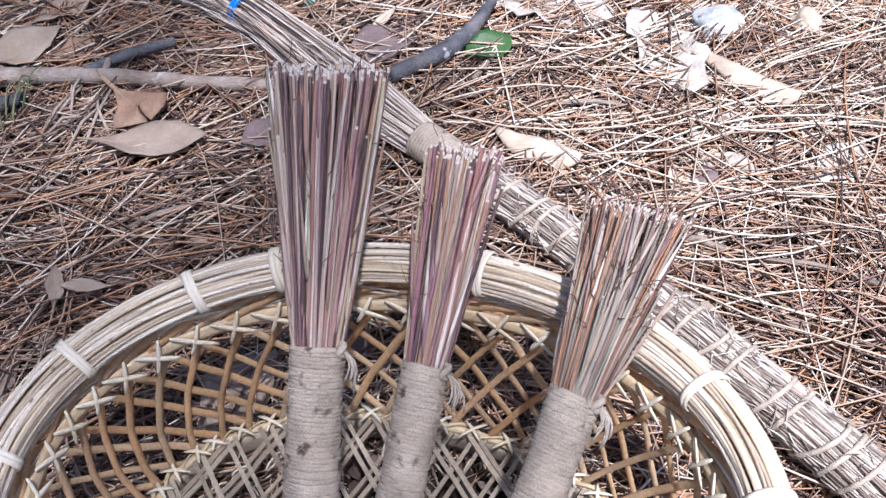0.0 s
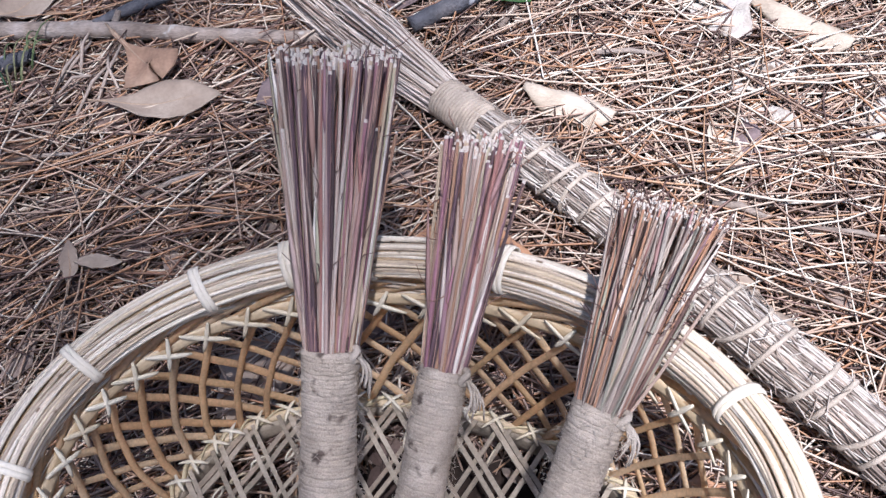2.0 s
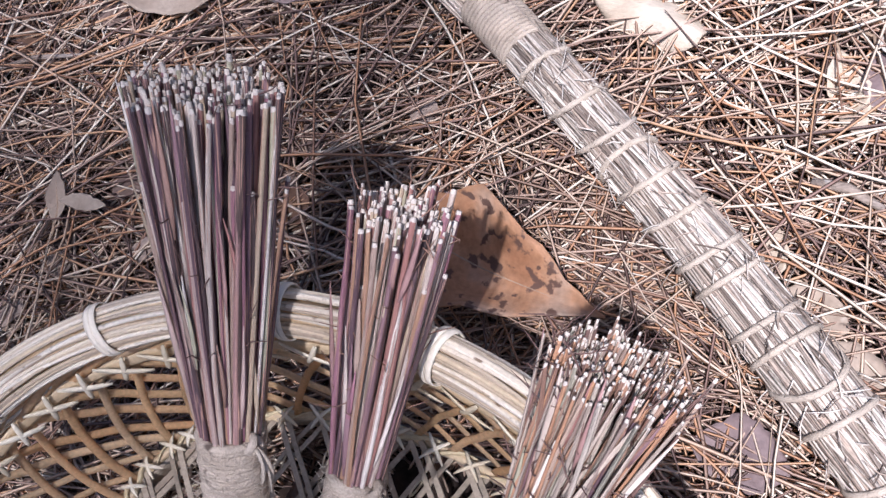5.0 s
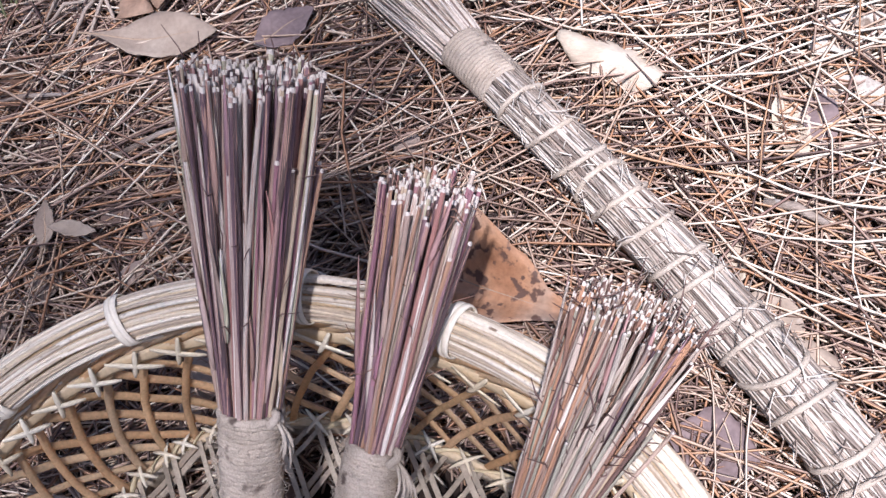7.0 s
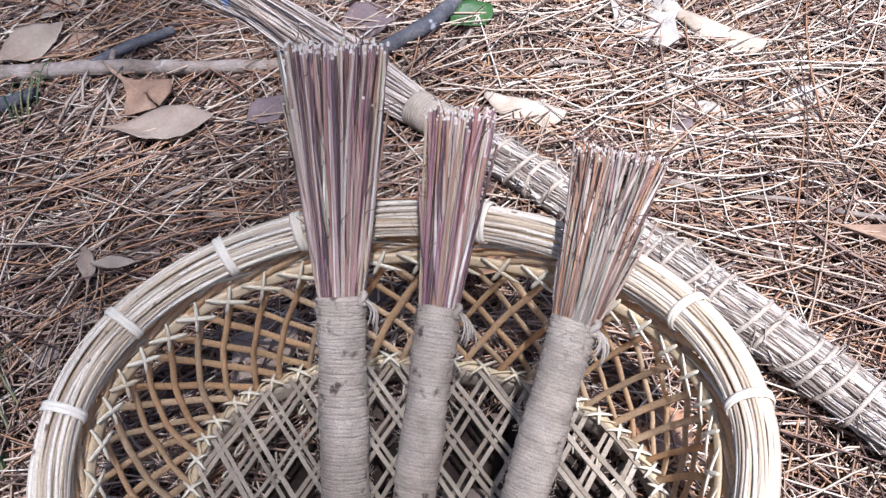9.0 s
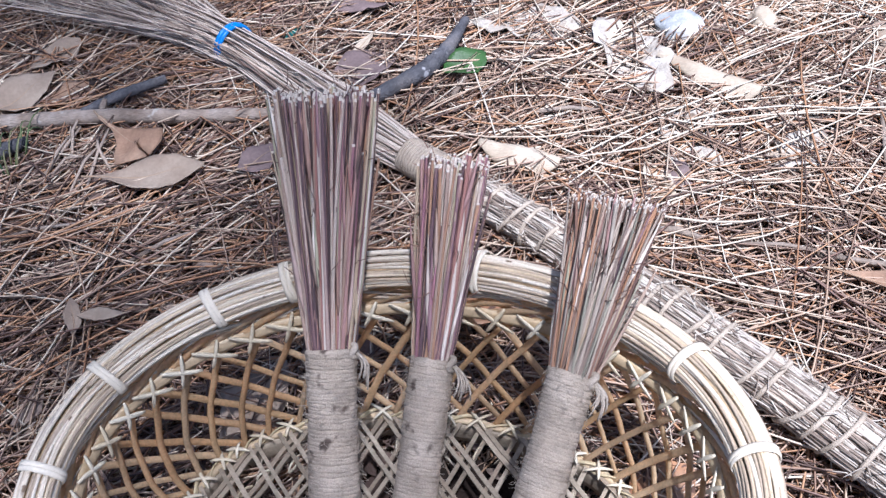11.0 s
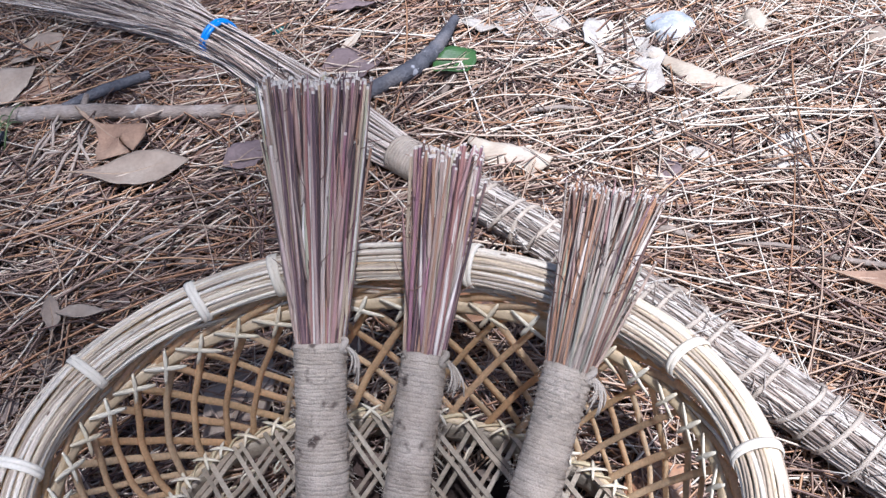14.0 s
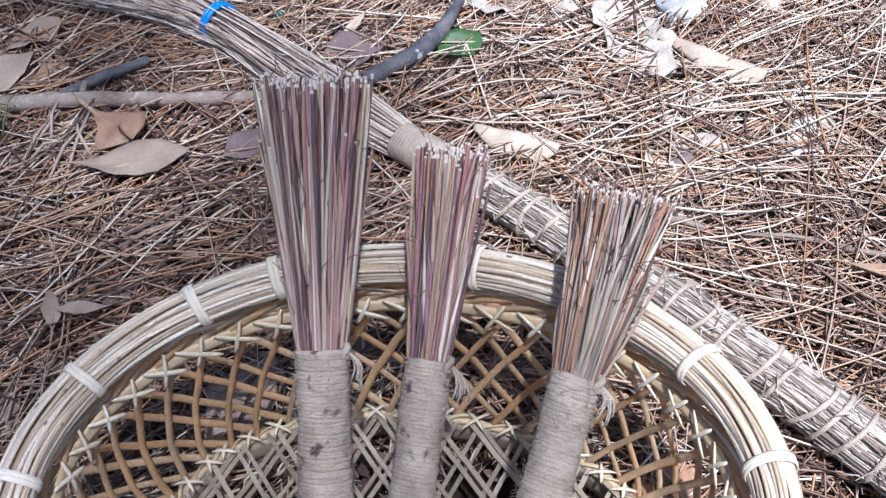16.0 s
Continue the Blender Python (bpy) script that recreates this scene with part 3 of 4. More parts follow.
def hand_brush(tip, neck, length, r_handle, spread, count, r_stem, meshes, label, seed, sheaths=12, frizzy=60):
    r = np.random.default_rng(seed)
    tip, neck = np.array(tip), np.array(neck)
    ax = unit(tip - neck)
    u = unit(np.cross(ax, (0, 0, 1)))
    v = np.cross(u, ax)
    foot = neck - ax * length
    brush = thing("hand_brush", foot, label, "brush", "hand brushes in the basket")
    # wound twine on a core of stems
    part("handle_core", (*tube([foot, (foot + neck) / 2, neck - ax * 0.001], r_handle - 0.0006, 16), M_TWINE), brush)
    turns = int(length / 0.0017)
    a = np.linspace(0, turns * 2 * math.pi, turns * 30)
    wob = np.interp(a, np.linspace(0, a[-1], turns * 3), r.normal(0, 0.00012, turns * 3))
    s = a / a[-1] * length
    s = s + np.interp(a, np.linspace(0, a[-1], turns * 2), r.normal(0, 0.00034, turns * 2))
    rad = r_handle - 0.0016 + wob + 0.0003 * np.sin(a * 0.031 + seed)
    P = foot + ax * s[:, None] + rad[:, None] * (np.cos(a)[:, None] * u + np.sin(a)[:, None] * v)
    part("twine_wrap", (*tube(P, 0.00172 + 0.00020 * np.sin(a * 7.3) * r.uniform(0.5, 1, len(a)), 7), M_TWINE), brush, "tightly wound jute twine")
    # the neck's knot and its frayed end
    k0 = neck + u * r_handle * 0.95 + v * 0.004 - ax * 0.001
    loop = np.linspace(0, 2 * math.pi, 15)[:-1]
    knot = part("twine_knot", (*tube(np.array([k0 + 0.0026 * (math.cos(q) * ax + math.sin(q) * v) + 0.0012 * math.sin(2 * q) * u for q in loop]), 0.0016, 7, True), M_CORD), brush, "pale twine knot")
    for i in range(7):
        e = np.linspace(0, 1, 6)
        dr = r.normal(0, 0.0024, 3)
        pts = k0 + np.outer(e, u * 0.006 - ax * 0.013 + dr) + np.outer(np.sin(e * math.pi), u * 0.003 + np.array([0, 0, 0.002]))
        part("frayed_strand", (*tube(pts, np.linspace(0.0009, 0.0004, 6), 5), M_CORD), knot)
    hairs = []
    for i in range(650):
        q, w = r.uniform(0, 6.28), r.uniform(0, length)
        n = math.cos(q) * u + math.sin(q) * v
        p0 = foot + ax * w + n * (r_handle + 0.0006)
        d = n * r.uniform(0.4, 1) + ax * r.normal(0, 0.8) + np.cross(ax, n) * r.normal(0, 0.9)
        d = unit(d) * r.uniform(0.0012, 0.0042)
        hairs.append(tube([p0, p0 + d * 0.55 + r.normal(0, 0.0004, 3), p0 + d + r.normal(0, 0.0009, 3)], 0.00011, 3, caps=False))
    part("twine_fuzz", (*join(hairs), M_CORD), brush, kind="stuff")
    # stems
    k2 = 0
    for i in range(count):
        rr, q = math.sqrt((i + 0.5) / count), i * 2.39996 + r.normal(0, 0.12)
        p, w = rr * math.cos(q), rr * math.sin(q)
        r0 = r_handle - 0.0022
        b = neck - ax * 0.012 + (u * p + v * w) * r0
        loose = r.random() < 0.08
        flick = r.normal(0, 0.0032 if loose else 0.0014, 3) * (0.4 + rr)
        e = neck + ax * (np.linalg.norm(tip - neck) - 0.0045 - 0.004 * w + r.normal(0, 0.0009) - (0.035 * r.random() if loose else 0)) + u * p * spread[0] + v * w * spread[1] + flick
        d = Vector(e - b)
        ob = new("stem", meshes[i % len(meshes)])
        rot = d.to_track_quat("Z", "Y").to_matrix().to_4x4() @ Matrix.Rotation(r.uniform(0, 6.28), 4, "Z")
        size = r_stem * r.uniform(0.65, 1.35)
        ob.matrix_basis = Matrix.Translation(b) @ rot @ Matrix.Diagonal((size, size, d.length, 1))
        under(ob, brush)
    frizz = []
    for i in range(frizzy):
        q, w = r.uniform(0, 6.28), r.uniform(0.25, 1.0)
        ln = np.linalg.norm(tip - neck)
        a0 = neck + ax * (w * ln) + (u * math.cos(q) * (r_handle + (spread[0] - r_handle) * w) + v * math.sin(q) * (r_handle + (spread[1] - r_handle) * w)) * r.uniform(0.8, 1.0)
        d = unit(ax * 0.8 + (u * math.cos(q) + v * math.sin(q)) * r.uniform(0, 0.9) + r.normal(0, 0.45, 3)) * r.uniform(0.004, 0.013)
        frizz.append(tube([a0, a0 + d * 0.5 + r.normal(0, 0.0006, 3), a0 + d + r.normal(0, 0.0016, 3)], (0.0003, 0.00026, 0.00015), 3, caps=False))
    if frizz:
        part("frizz", (*join(frizz), M_FINE), brush, "frayed stem fibres", "stuff")
    # split sheaths lying across the bundle
    for i in range(sheaths):
        q, w = r.uniform(0.2, 2.9), r.uniform(0.02, 0.75)
        ln = np.linalg.norm(tip - neck)
        e = np.linspace(0, 1, 5)
        a0 = ax * (w * ln) + u * math.cos(q) * (r_handle + (spread[0] - r_handle) * w) + v * math.sin(q) * (r_handle * 0.9 + (spread[1] - r_handle * 0.9) * w)
        d = unit(ax + u * r.normal(0, 0.08) + u * math.cos(q) * 0.14) * min(r.uniform(0.02, 0.05), (0.98 - w) * ln)
        pts = neck + a0 + np.outer(e, d) + np.outer(e ** 2, v * r.uniform(0, 0.004))
        part("sheath", (*tube(pts, np.array([0.0003, 0.0012, 0.0011, 0.0007, 0.0002]) * r.uniform(0.6, 1.2), 5, False, 0.4, up=v), M_STRAW), brush)
    return brush


hand_brush((0.0115, 0.0451, 0.1851), (-0.0034, -0.0468, 0.1063), 0.116, 0.0118, (0.0258, 0.0150), 270, 0.00084, STRAWS, "hand brush of thick grey and purple stems bound with jute twine", 1, 15)
hand_brush((0.0685, 0.0173, 0.1567), (0.0422, -0.0577, 0.1012), 0.124, 0.0102, (0.0158, 0.0120), 170, 0.00080, STRAWS, "slimmer hand brush of straight grey-brown stems bound with twine", 2, 9)
hand_brush((0.1336, -0.0285, 0.1620), (0.1002, -0.0872, 0.1180), 0.155, 0.0104, (0.0195, 0.0150), 360, 0.00054, FINES, "bushy hand brush of fine reddish-brown stems bound with twine", 3, 16, 220)

# ---- broom ----
B0, B1 = np.array([0.303, -0.178, 0.020]), np.array([0.049, 0.173, 0.016])
H1, H2 = np.array([-0.0745, 0.332, 0.015]), np.array([-0.235, 0.475, 0.020])
bax = unit(B1 - B0)
bs = np.cross(bax, (0, 0, 1))
bu = np.cross(bs, bax)
LB = np.linalg.norm(B1 - B0)


def along(q):
    """The handle's bowed axis."""
    q = np.atleast_1d(np.asarray(q, float))
    return B0 + np.outer(q, bax) + np.outer(0.011 * np.sin(math.pi * np.clip(q / LB, 0, 1)), bs)


broom = thing("broom", (B0 + B1) / 2 * (1, 1, 0), "handmade grass broom with a cord-bound handle lying on the needles", "broom")


def broom_radius(s):
    return 0.0143 - 0.0023 * np.clip((s - LB * 0.5) / (LB * 0.5), 0, 1)


grass = []
for i in range(1150):
    q = rng.uniform(0, 6.28)
    s0 = rng.uniform(-0.02, LB - 0.02)
    s1 = min(LB, s0 + rng.uniform(0.06, 0.16))
    ss = np.linspace(s0, s1, 6)
    tw = rng.normal(0, 0.22)
    rr = broom_radius(ss) - 0.0012 + rng.normal(0, 0.0006)
    qq = q + np.linspace(-tw, tw, 6)
    P = along(ss) + (rr * np.cos(qq))[:, None] * bs + (rr * np.sin(qq))[:, None] * bu
    grass.append(tube(P, rng.uniform(0.00040, 0.00078), 4))
part("handle_grass", (*join(grass), M_BROOM), broom, "bundled grey grass stalks", "stuff")
chaff = []
for i in range(500):
    q, s0 = rng.uniform(0, 6.28), rng.uniform(0, LB - 0.03)
    n = math.cos(q) * bs + math.sin(q) * bu
    p0 = along(s0)[0] + n * broom_radius(s0)
    dd = unit(bax * rng.normal(0, 1) + n * rng.uniform(0, 0.6) + np.cross(bax, n) * rng.normal(0, 0.6)) * rng.uniform(0.004, 0.016)
    chaff.append(tube([p0, p0 + dd * 0.5, p0 + dd + rng.normal(0, 0.001, 3)], (0.0004, 0.0004, 0.0002), 3, caps=False))
part("chaff", (*join(chaff), M_BROOM), broom, "loose grass chaff", "stuff")
part("handle_core", (*tube(along(np.linspace(0, LB, 12)), broom_radius(np.linspace(0, LB, 12)) - 0.0018, 14), M_CORE), broom)
head = []
for i in range(620):
    q, rr = rng.uniform(0, 6.28), math.sqrt(rng.random())
    f = rng.uniform(0.75, 1.15)
    e = np.linspace(0, 1, 9) * f
    mid = np.where(e[:, None] < 0.5, B1 + (H1 - B1) * (e[:, None] / 0.5), H1 + (H2 - H1) * ((e[:, None] - 0.5) / 0.5))
    wid = np.interp(e, [0, 0.2, 0.5, 1.2], [0.0125, 0.0215, 0.0120, 0.060])
    hgt = np.interp(e, [0, 0.2, 0.5, 1.2], [0.0125, 0.0135, 0.0108, 0.014])
    P = mid + (rr * wid * math.cos(q))[:, None] * bs + (rr * hgt * math.sin(q))[:, None] * bu
    P += np.outer(np.sin(e * 3), rng.normal(0, 0.0022, 3)) + np.outer(np.clip(e - 0.5, 0, 1) ** 1.3, rng.normal(0, 0.05, 3) * (1, 1, 0.25)) + rng.normal(0, 0.0007, (9, 3))
    P[:, 2] = np.maximum(P[:, 2], 0.004)
    head.append(tube(P, np.linspace(0.00075, 0.0003, 9) * rng.uniform(0.6, 1.2), 4))
    # side shoots on each bristle
    for k5 in range(2):
        j = int(rng.choice((2, 5, 6, 7)))
        dd = unit(unit(P[j + 1 if j < 8 else j] - P[j - 1]) + rng.normal(0, 0.38, 3)) * rng.uniform(0.006, 0.020)
        head.append(tube([P[j], P[j] + dd * 0.5 + rng.normal(0, 0.0006, 3), P[j] + dd], (0.0004, 0.00035, 0.0002), 3, caps=False))
part("bristles", (*join(head), M_BRISTLE), broom, "flaring dry grass bristles", "stuff")


def ring(s, lean, rad, mat_r, turns=1.0):
    q = np.linspace(0, 2 * math.pi * turns, 34) - 1.2
    rr = broom_radius(s) + rad + rng.normal(0, 0.0003, len(q))
    return tube(along(s + lean * np.sin(q) + 0.0022 * (q / 6.28)) + (rr * np.cos(q))[:, None] * bs + (rr * np.sin(q))[:, None] * bu, mat_r, 6, False)


# twine collar at the neck, then the cord's turns down the handle
a = np.linspace(0, 2 * math.pi * 15, 15 * 26)
P = along(LB - 0.036 + a / a[-1] * 0.036) + (broom_radius(LB) + 0.0004 + rng.normal(0, 0.0001, len(a)))[:, None] * (np.cos(a)[:, None] * bs + np.sin(a)[:, None] * bu)
part("twine_collar", (*tube(P, 0.0013, 6), M_TWINE), broom, "wound jute twine collar")
s = LB - 0.050
while s > 0.0:
    part("cord", (*ring(s, rng.normal(-0.0055, 0.003), 0.0004, 0.00125 + 0.0004 * np.abs(np.sin(np.arange(34) * 1.1)), 1.08), M_CORD), broom, "cream cord turn")
    s -= rng.uniform(0.0105, 0.0235)
hx = unit(H1 - B1)
hs = np.cross(hx, (0, 0, 1))
hu = np.cross(hs, hx)
q = np.linspace(0, 2 * math.pi, 33)[:-1]
band = []
for k5 in (-0.0018, 0.0022):
    band.append(tube(H1 + np.array([0.0158 * math.cos(c) * hs + 0.0152 * math.sin(c) * hu + hx * (k5 + 0.001 * math.sin(2 * c)) for c in q]), 0.0019, 7, True))
part("rubber_band", (*join(band), M_BLUE), broom, "bright blue rubber band")


# ---- sticks ----
def stick(name, pts, radii, mat, label, twigs=()):
    P = np.asarray(pts, float)
    e = np.linspace(0, len(P) - 1, 40)
    C = np.stack([np.interp(e, range(len(P)), P[:, k6]) for k6 in range(3)], 1)
    for _ in range(4):
        C[1:-1] = (C[:-2] + 2 * C[1:-1] + C[2:]) / 4
    R = np.interp(e, np.linspace(0, len(P) - 1, len(radii)), radii)
    knots = 1 + 0.22 * np.array([noise.noise((k7 * 0.5, R[0] * 999, 0)) for k7 in range(40)])
    root = thing(name, P[len(P) // 2] * (1, 1, 0), label, "stick")
    part("stem", (*tube(C, R * knots, 10), mat), root)
    for tp, tr in twigs:
        part("twig", (*tube(tp, tr, 7), mat), root)
    return root


stick("fallen_branch", [(-0.36, 0.300, 0.007), (-0.249, 0.281, 0.008), (-0.177, 0.272, 0.009), (-0.11, 0.258, 0.008), (-0.03, 0.247, 0.006)], (0.0066, 0.0062, 0.006, 0.0056, 0.005), M_BARK, "grey-brown fallen branch lying across the needles",
      [([(-0.176, 0.275, 0.010), (-0.172, 0.283, 0.016)], (0.003, 0.002))])
stick("dark_stick", [(-0.19, 0.276, 0.012), (-0.16, 0.290, 0.013), (-0.128, 0.303, 0.012)], (0.003, 0.0045, 0.0035), M_DARKBARK, "short dark wet stick beside the branch")
stick("dark_stick", [(0.030, 0.247, 0.010), (0.072, 0.268, 0.012), (0.092, 0.287, 0.014), (0.112, 0.318, 0.018)], (0.0066, 0.007, 0.0062, 0.0035), M_DARKBARK, "dark grey curved stick half under the broom")
stick("dark_stick", [(-0.275, 0.238, 0.008), (-0.247, 0.246, 0.010), (-0.229, 0.255, 0.009)], (0.006, 0.006, 0.004), M_DARKBARK, "blackened stick end among green grass blades")


# ---- leaves and chips ----
def leaf(name, tail, head_at, width, mat, label, curl=0.15, z=0.008, point=0.6, fold=0.2, wave=0.22, category="leaf", thick=0.0005, notch=0.0, roll=0.0, jag=0.0, blunt=0.75):
    blunt = 0.5 if category != 'leaf' else blunt
    z = z - 0.0055
    jag = jag or (0.32 if 'flake' in name else 0.13)

    A, B = np.array([*tail, z]), np.array([*head_at, z])
    d = B - A
    ln = np.linalg.norm(d)
    d = d / ln
    n = np.array([-d[1], d[0], 0])
    r = np.random.default_rng(int(abs(tail[0] * 7919 + tail[1] * 104729) * 1000) % 100000)
    V, F, m, w = [], [], 16, 9
    ph = r.uniform(0, 6, 4)
    torn = r.uniform(-1, 0.6, 2 * m)
    for i in range(m):
        s = i / (m - 1)
        half = width / 2 * max(0.04, math.sin(math.pi * s ** (math.log(0.5) / math.log(point)))) ** blunt
        for j in range(w):
            c = j / (w - 1) * 2 - 1
            edge = 1 + 0.06 * math.sin(9 * s + ph[0] + c * 2) + 0.04 * math.sin(23 * s + ph[1]) + jag * (torn[i] if c > 0 else torn[m + i])
            y = c * half * edge
            h = abs(c) ** 1.4 * half * fold + curl * ln * (s - 0.5) ** 2 + wave * half * math.sin(5 * s + c * 1.5 + ph[2]) + roll * y
            V.append(A + d * ln * s * (1 - notch * math.exp(-((c - 0.15) / 0.3) ** 2) * s ** 5) + n * (y + 0.03 * ln * math.sin(3 * s + ph[3])) + np.array([0, 0, h]))
    F = [(i * w + j, i * w + j + 1, (i + 1) * w + j + 1, (i + 1) * w + j) for i in range(m - 1) for j in range(w - 1)]
    V = np.array(V)
    V[:, 2] += max(0, 0.001 - V[:, 2].min())
    if category != "leaf" or ln < 0.03:
        ob = tagged(new(name, mesh_of(name, V, F, mat)), label, category)
        ob.modifiers.new("thickness", 'SOLIDIFY').thickness = thick
        return ob
    ob = thing(name, A * (1, 1, 0), label, category)
    blade = part("blade", (V, F, mat), ob)
    blade.modifiers.new("thickness", 'SOLIDIFY').thickness = thick
    rib = V[[i * w + w // 2 for i in range(m - 1)]] + (0, 0, 0.0003)
    rib = np.vstack([rib[0] - d * 0.008 + (0, 0, 0.001), rib])
    part("midrib", (*tube(rib, np.linspace(0.0008, 0.0002, m), 5), M_STALK), blade, "raised pale brown midrib")
    return ob


leaf("dry_leaf", (-0.172, 0.200), (-0.094, 0.194), 0.029, M_PALELEAF, "grey-tan dry leaf lying flat on pine needles", 0.1, 0.018, 0.6, 0.1)
leaf("dry_leaf", (-0.174, 0.266), (-0.136, 0.212), 0.040, M_BROWNLEAF, "brown dry leaf with a torn notched edge", 0.15, 0.017, 0.8, 0.12, notch=0.35)
leaf("dry_leaf", (-0.266, 0.292), (-0.217, 0.329), 0.036, M_PALELEAF, "tan dry leaf curling beside the branch", 0.25, 0.016, 0.5, 0.2)
leaf("dry_leaf", (-0.240, 0.345), (-0.205, 0.378), 0.032, M_PALELEAF, "grey dry leaf behind a curling tan leaf", 0.2, 0.012, 0.5, 0.2)
leaf("dry_leaf", (-0.235, 0.300), (-0.190, 0.318), 0.022, M_BROWNLEAF, "ochre-brown leaf under a tan leaf", 0.2, 0.010, 0.5, 0.2)
leaf("dry_leaf", (-0.071, 0.188), (-0.038, 0.208), 0.026, M_PURPLELEAF, "purple-brown leaf scrap on the needles", 0.3, 0.015, 0.5, 0.2)
leaf("dry_leaf", (0.002, 0.286), (0.052, 0.294), 0.042, M_PURPLELEAF, "dark purple-brown leaf behind the broom", 0.2, 0.010, 0.5, 0.2)
leaf("dry_leaf", (0.018, 0.060), (0.113, 0.018), 0.052, M_ORANGELEAF, "folded orange-brown leaf beside the basket rim", 0.06, 0.021, 0.36, 0.7, blunt=1.2)
leaf("green_leaf", (0.086, 0.262), (0.120, 0.282), 0.030, M_GREENLEAF, "round green leaf beside the dark stick", 0.1, 0.016, 0.5, 0.12)
leaf("bark_chip", (0.101, 0.184), (0.150, 0.149), 0.025, M_CHIP, "pale curled bark chip on the needles", 0.02, 0.016, 0.6, -0.75, 0.05, category="bark chip", thick=0.0016)
leaf("bark_chip", (0.247, 0.247), (0.307, 0.191), 0.028, M_CHIP, "long pale curled bark strip in sunlight", 0.06, 0.018, 0.7, -0.75, 0.08, category="bark chip", thick=0.0018)
leaf("bark_flake", (0.216, 0.305), (0.247, 0.209), 0.048, M_LICHEN, "flaky whitish bark plate lying in sunlight", 0.05, 0.009, 0.45, 0.12, 0.25, category="bark", thick=0.0015)
leaf("bark_flake", (0.225, 0.170), (0.269, 0.176), 0.026, M_LICHEN, "small whitish bark flake under needles", 0.05, 0.002, 0.5, 0.1, 0.25, category="bark", thick=0.0012)
leaf("bark_flake", (0.294, 0.120), (0.335, 0.147), 0.030, M_LICHEN, "flat pale bark flake under needles", 0.05, 0.002, 0.5, 0.1, 0.2, category="bark", thick=0.0012)
leaf("bark_flake", (0.120, 0.330), (0.200, 0.300), 0.045, M_LICHEN, "weathered bark plate behind the green leaf", 0.05, 0.001, 0.5, 0.1, 0.2, category="bark", thick=0.0012)
leaf("dry_leaf", (0.208, 0.143), (0.218, 0.101), 0.017, M_CHIP, "grey crumpled dry leaf standing among needles", 0.1, 0.010, 0.45, 0.3, 0.4)
leaf("dry_leaf", (0.225, 0.150), (0.262, 0.128), 0.020, M_LICHEN, "whitish leaf scrap beside a crumpled leaf", 0.1, 0.008, 0.5, 0.2, 0.3)
leaf("dry_leaf", (0.183, 0.061), (0.176, 0.033), 0.012, M_CHIP, "small pale leaf lying beside the broom", 0.1, 0.009, 0.5, 0.2)
leaf("dry_leaf", (0.177, 0.033), (0.208, 0.016), 0.024, M_PALELEAF, "grey-tan leaf tucked beside the broom handle", 0.1, 0.002, 0.5, 0.2)
leaf("dry_leaf", (0.198, 0.013), (0.220, -0.012), 0.024, M_PALELEAF, "tan leaf lying beside the broom handle", 0.1, 0.002, 0.5, 0.2)
leaf("dry_leaf", (-0.168, 0.072), (-0.139, 0.070), 0.009, M_PALELEAF, "narrow tan leaf near the basket", 0.1, 0.0205, 0.5, 0.2)
leaf("dry_leaf", (-0.170, 0.060), (-0.174, 0.090), 0.011, M_PALELEAF, "small grey crumpled leaf beside a narrow tan one", 0.1, 0.018, 0.5, 0.2)
leaf("dry_leaf", (0.291, 0.023), (0.352, 0.000), 0.014, M_BROWNLEAF, "brown leaf with a whitish underside on the needles", 0.2, 0.014, 0.6, 0.5)
leaf("dry_leaf", (-0.078, -0.036), (-0.042, 0.024), 0.038, M_PALELEAF, "grey leaf seen through the basket weave", 0.05, 0.006, 0.5, 0.1)
leaf("dry_leaf", (0.132, -0.100), (0.170, -0.085), 0.032, M_ORANGELEAF, "orange leaf seen through the basket wall", 0.05, 0.006, 0.5, 0.1)
leaf("dry_leaf", (0.147, -0.031), (0.185, -0.040), 0.030, M_PURPLELEAF, "dark grey leaf between basket and broom", 0.05, 0.001, 0.5, 0.1)
leaf("dry_leaf", (0.392, 0.250), (0.442, 0.217), 0.030, M_PALELEAF, "pale brown leaf at the far edge of the litter", 0.1, 0.010, 0.5, 0.3)
leaf("dry_leaf", (0.016, 0.303), (0.038, 0.330), 0.008, M_CHIP, "small cream leaf among the needles", 0.1, 0.014, 0.5, 0.2)
leaf("dry_leaf", (0.224, 0.141), (0.229, 0.109), 0.018, M_PURPLELEAF, "dark grey curled leaf beside a whitish one", 0.15, 0.010, 0.5, 0.35, 0.3)
leaf("plastic_scrap", (-0.034, 0.342), (-0.020, 0.362), 0.006, M_PLASTIC, "teal plastic scrap among the needles", 0.1, 0.010, 0.5, 0.2, category="litter")
leaf("dry_leaf", (0.005, 0.375), (0.075, 0.385), 0.045, M_PURPLELEAF, "dark brown leaf far behind the broom", 0.1, 0.008, 0.5, 0.15)


def stone(at, size, mat, label, seed):
    bm = bmesh.new()
    bmesh.ops.create_icosphere(bm, subdivisions=4, radius=1)
    for v in bm.verts:
        k8 = 1 + 0.22 * noise.noise(v.co * 1.3 + Vector((seed, 0, 0))) + 0.07 * noise.noise(v.co * 4 + Vector((0, seed, 0)))
        v.co = Vector((v.co.x * size[0] * k8, v.co.y * size[1] * k8, v.co.z * size[2] * k8))
    me = bpy.data.meshes.new("stone")
    bm.to_mesh(me), bm.free()
    me.materials.append(mat)
    me.polygons.foreach_set("use_smooth", [True] * len(me.polygons))
    ob = new("stone", me)
    ob.location = at
    return tagged(ob, label, "stone")


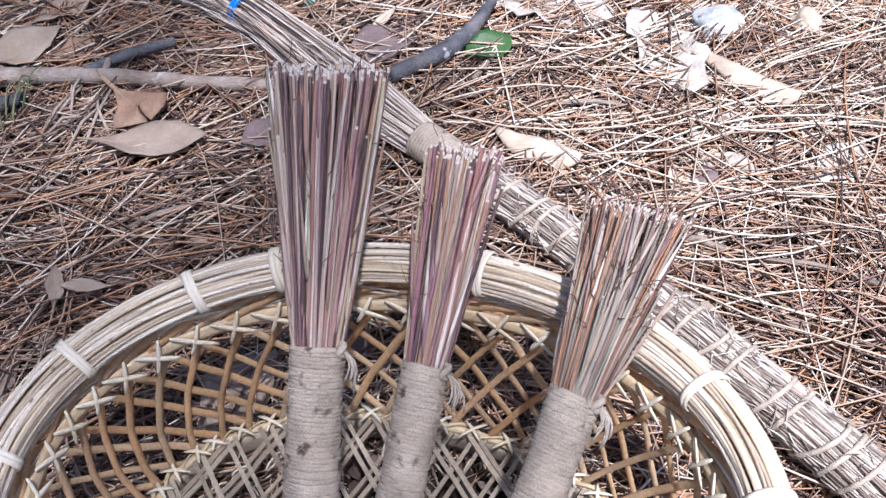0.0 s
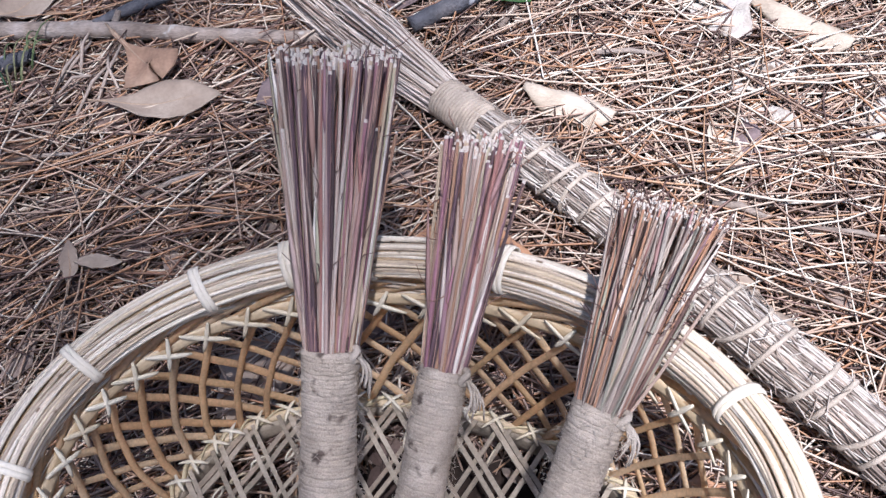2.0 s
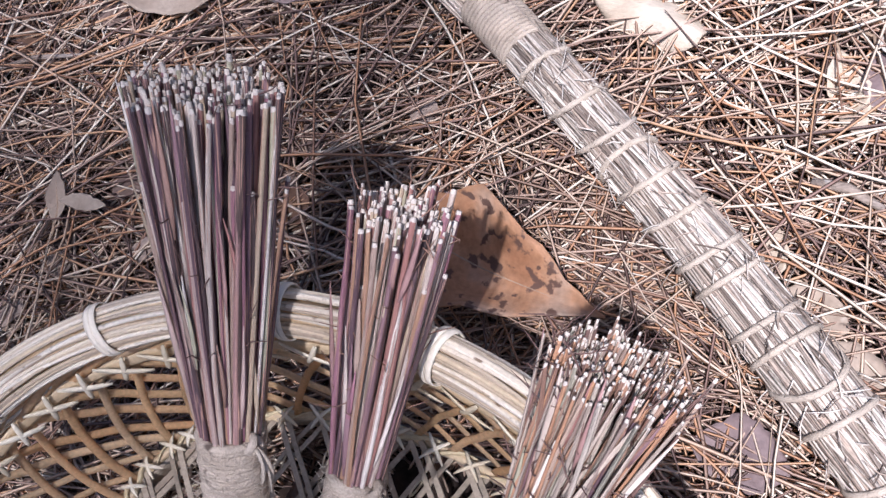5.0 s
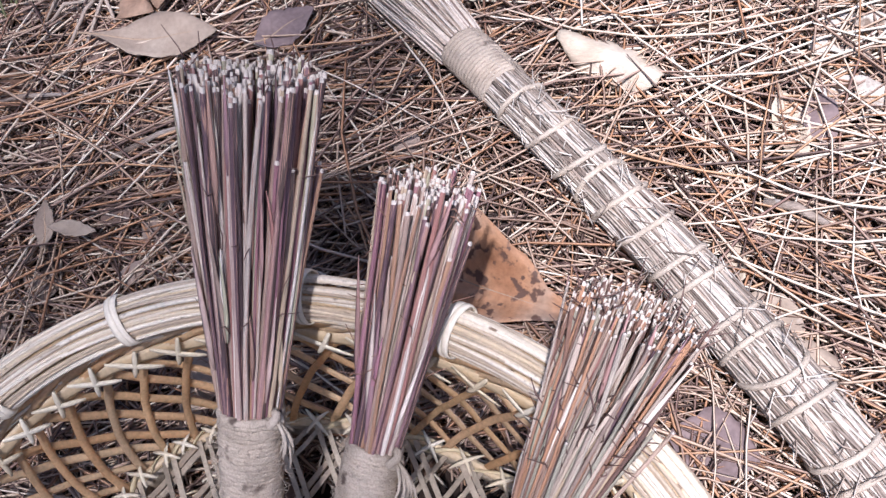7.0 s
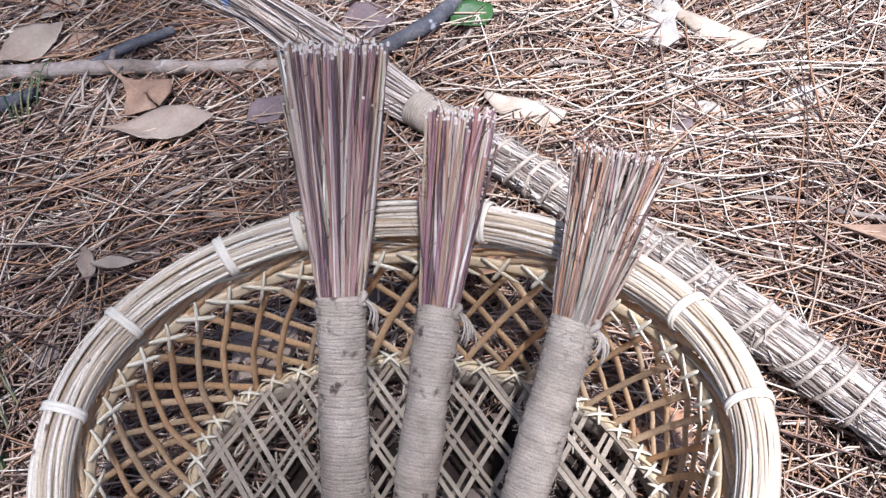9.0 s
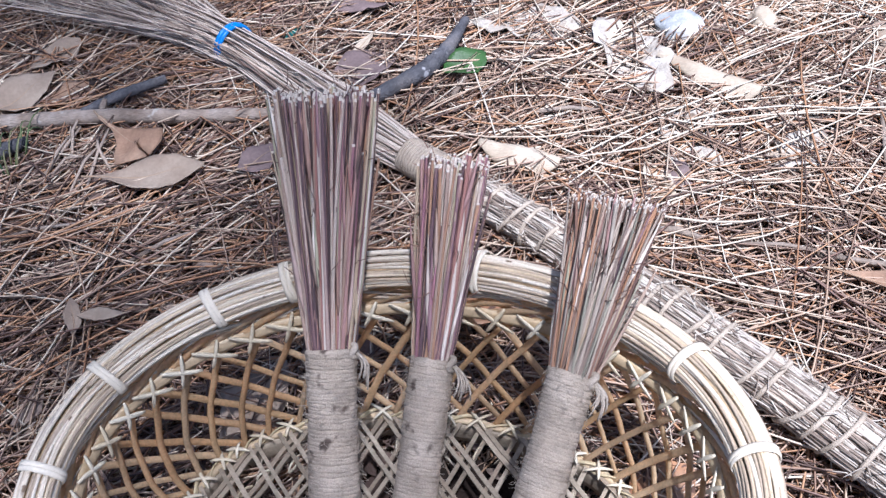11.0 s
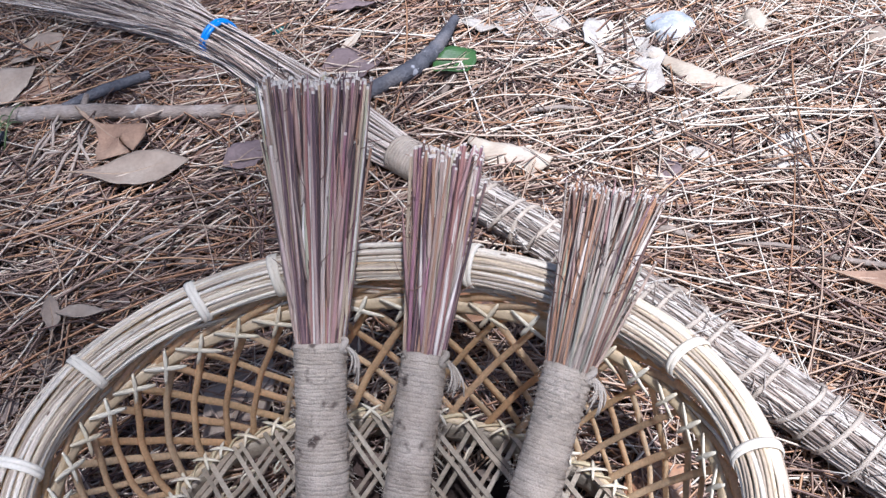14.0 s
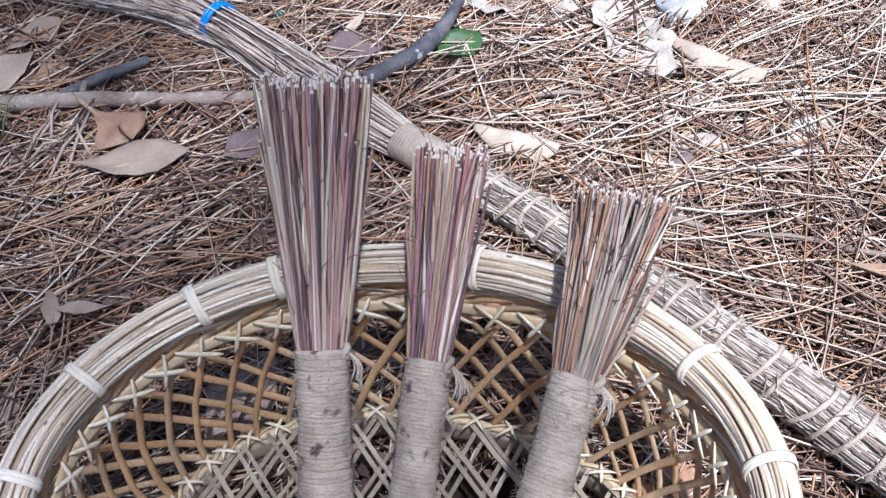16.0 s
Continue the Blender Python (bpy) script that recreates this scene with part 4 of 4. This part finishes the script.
stone((0.278, 0.287, 0.005), (0.020, 0.017, 0.010), M_STONE, "stone mottled from shaded blue-grey to sunlit white on the litter", 3)
stone((0.342, 0.281, 0.005), (0.010, 0.013, 0.009), M_CHIP, "small pale pebble on the litter", 8)

# green blades by the blackened stick
blades = []
for i in range(9):
    x, y = -0.235 + rng.normal(0, 0.006), 0.232 + rng.normal(0, 0.01)
    e = np.linspace(0, 1, 7)
    d = np.array([rng.normal(0.01, 0.012), rng.uniform(0.02, 0.05)])
    P = np.stack([x + d[0] * e, y + d[1] * e, 0.004 + 0.016 * np.sin(e * 2.6)], 1)
    blades.append(tube(P, np.linspace(0.0009, 0.0003, 7), 4))
V, F = join(blades)
tagged(new("grass_tuft", mesh_of("grass_tuft", V, F, M_GRASS)), "thin green grass blades beside a blackened stick", "grass", kind="stuff")


blades = []
for i in range(11):
    x, y = -0.212 + rng.normal(0, 0.008), -0.035 + rng.normal(0, 0.012)
    e = np.linspace(0, 1, 7)
    d = np.array([rng.normal(-0.008, 0.012), rng.uniform(0.03, 0.075)])
    P = np.stack([x + d[0] * e, y + d[1] * e, 0.003 + 0.018 * np.sin(e * 2.6)], 1)
    blades.append(tube(P, np.linspace(0.0010, 0.0003, 7), 4))
V, F = join(blades)
tagged(new("grass_tuft", mesh_of("grass_tuft", V, F, M_GRASS)), "dark green grass blades beside the basket", "grass", kind="stuff")

# broken pale stalks and small twigs on the litter
def stalk(name, pts, rad, mat, label):
    v, f = tube(np.asarray(pts, float), rad, 7)
    return tagged(new(name, mesh_of(name, v, f, mat)), label, "twig")


for i in range(7):
    c = np.array([-0.186 + rng.normal(0, 0.012), 0.235 + rng.normal(0, 0.012)])
    a0, ln = rng.normal(1.25, 0.35), rng.uniform(0.03, 0.065)
    d = np.array([math.cos(a0), math.sin(a0)]) * ln
    stalk("dry_stalk", [(*(c - d / 2), 0.006), (*c, 0.012 + rng.normal(0, 0.002)), (*(c + d / 2 + rng.normal(0, 0.003, 2)), 0.010)], (0.0010, 0.0012, 0.0007), M_BROOM, "short broken pale grass stalk on the litter")
for x, y, a0, ln, rd in ((0.105, 0.262, 0.9, 0.05, 0.0022), (0.17, 0.205, -0.2, 0.06, 0.0016), (0.33, 0.02, -0.5, 0.09, 0.0019), (0.27, 0.05, -0.35, 0.07, 0.0014), (0.21, 0.075, -0.45, 0.03, 0.0024), (-0.12, 0.13, 0.4, 0.07, 0.0015), (-0.21, 0.16, 0.1, 0.06, 0.0014), (0.38, 0.15, 1.2, 0.10, 0.0017)):
    d = np.array([math.cos(a0), math.sin(a0)]) * ln / 2
    stalk("twig", [(x - d[0], y - d[1], 0.005), (x, y + 0.002, 0.008), (x + d[0], y + d[1], 0.006)], (rd, rd * 1.05, rd * 0.7), M_BARK, "thin brown twig lying on pine needles")

# ---- an unseen pine, added out of view to shade part of the ground ----
def shade_pine(root, crown, radius, label):
    r = np.random.default_rng(11)
    tree = thing("shade_pine", root, label, "tree")
    R0, C = np.array(root, float), np.array(crown, float)
    top = np.array([root[0] * 0.5 + crown[0] * 0.5, root[1], crown[2] + radius * 0.8])
    e = np.linspace(0, 1, 14)
    part("trunk", (*tube(R0 + np.outer(e, top - R0) + np.outer(np.sin(e * 5), (0.05, 0.03, 0)), np.linspace(0.16, 0.03, 14), 12), M_BARK), tree)
    tufts = []
    for i in range(26):
        d = unit(r.normal(0, 1, 3) * (1, 1, 0.45))
        end = C + d * radius * r.uniform(0.6, 1.0)
        s0 = R0 + (top - R0) * np.clip((end[2] - 0.3) / top[2], 0.3, 0.97)
        e = np.linspace(0, 1, 8)
        P = s0 + np.outer(e, end - s0) + np.outer(np.sin(e * math.pi), (0, 0, 0.15))
        part("limb", (*tube(P, np.linspace(0.035, 0.008, 8), 6), M_BARK), tree)
    r = np.random.default_rng(12)
    for i in range(3400):
        g = unit(r.normal(0, 1, 3)) * r.random() ** 0.36
        c = C + g * (radius, radius, radius * 0.6)
        ax = unit(r.normal(0, 1, 3) + (0, 0, 0.4))
        for q in range(9):
            d2 = unit(ax + r.normal(0, 0.55, 3)) * r.uniform(0.10, 0.20)
            n = unit(np.cross(d2, r.normal(0, 1, 3))) * 0.005
            tufts.append((np.array([c - n, c + n, c + d2]), [(0, 1, 2)]))
    part("crown", (*join(tufts), M_PINE), tree, "dense green needle tufts", "stuff")
    return tree


# where the added crown's shade is centred on the ground
shade = np.array([-1.38, -0.1, 0.0])
crown_at = shade + np.array(TO_SUN) * (4.6 / TO_SUN.z)
shade_pine((crown_at[0] - 1.3, crown_at[1] + 1.2, -0.02), crown_at, 1.5, "unseen pine tree added to shade the left of the ground")
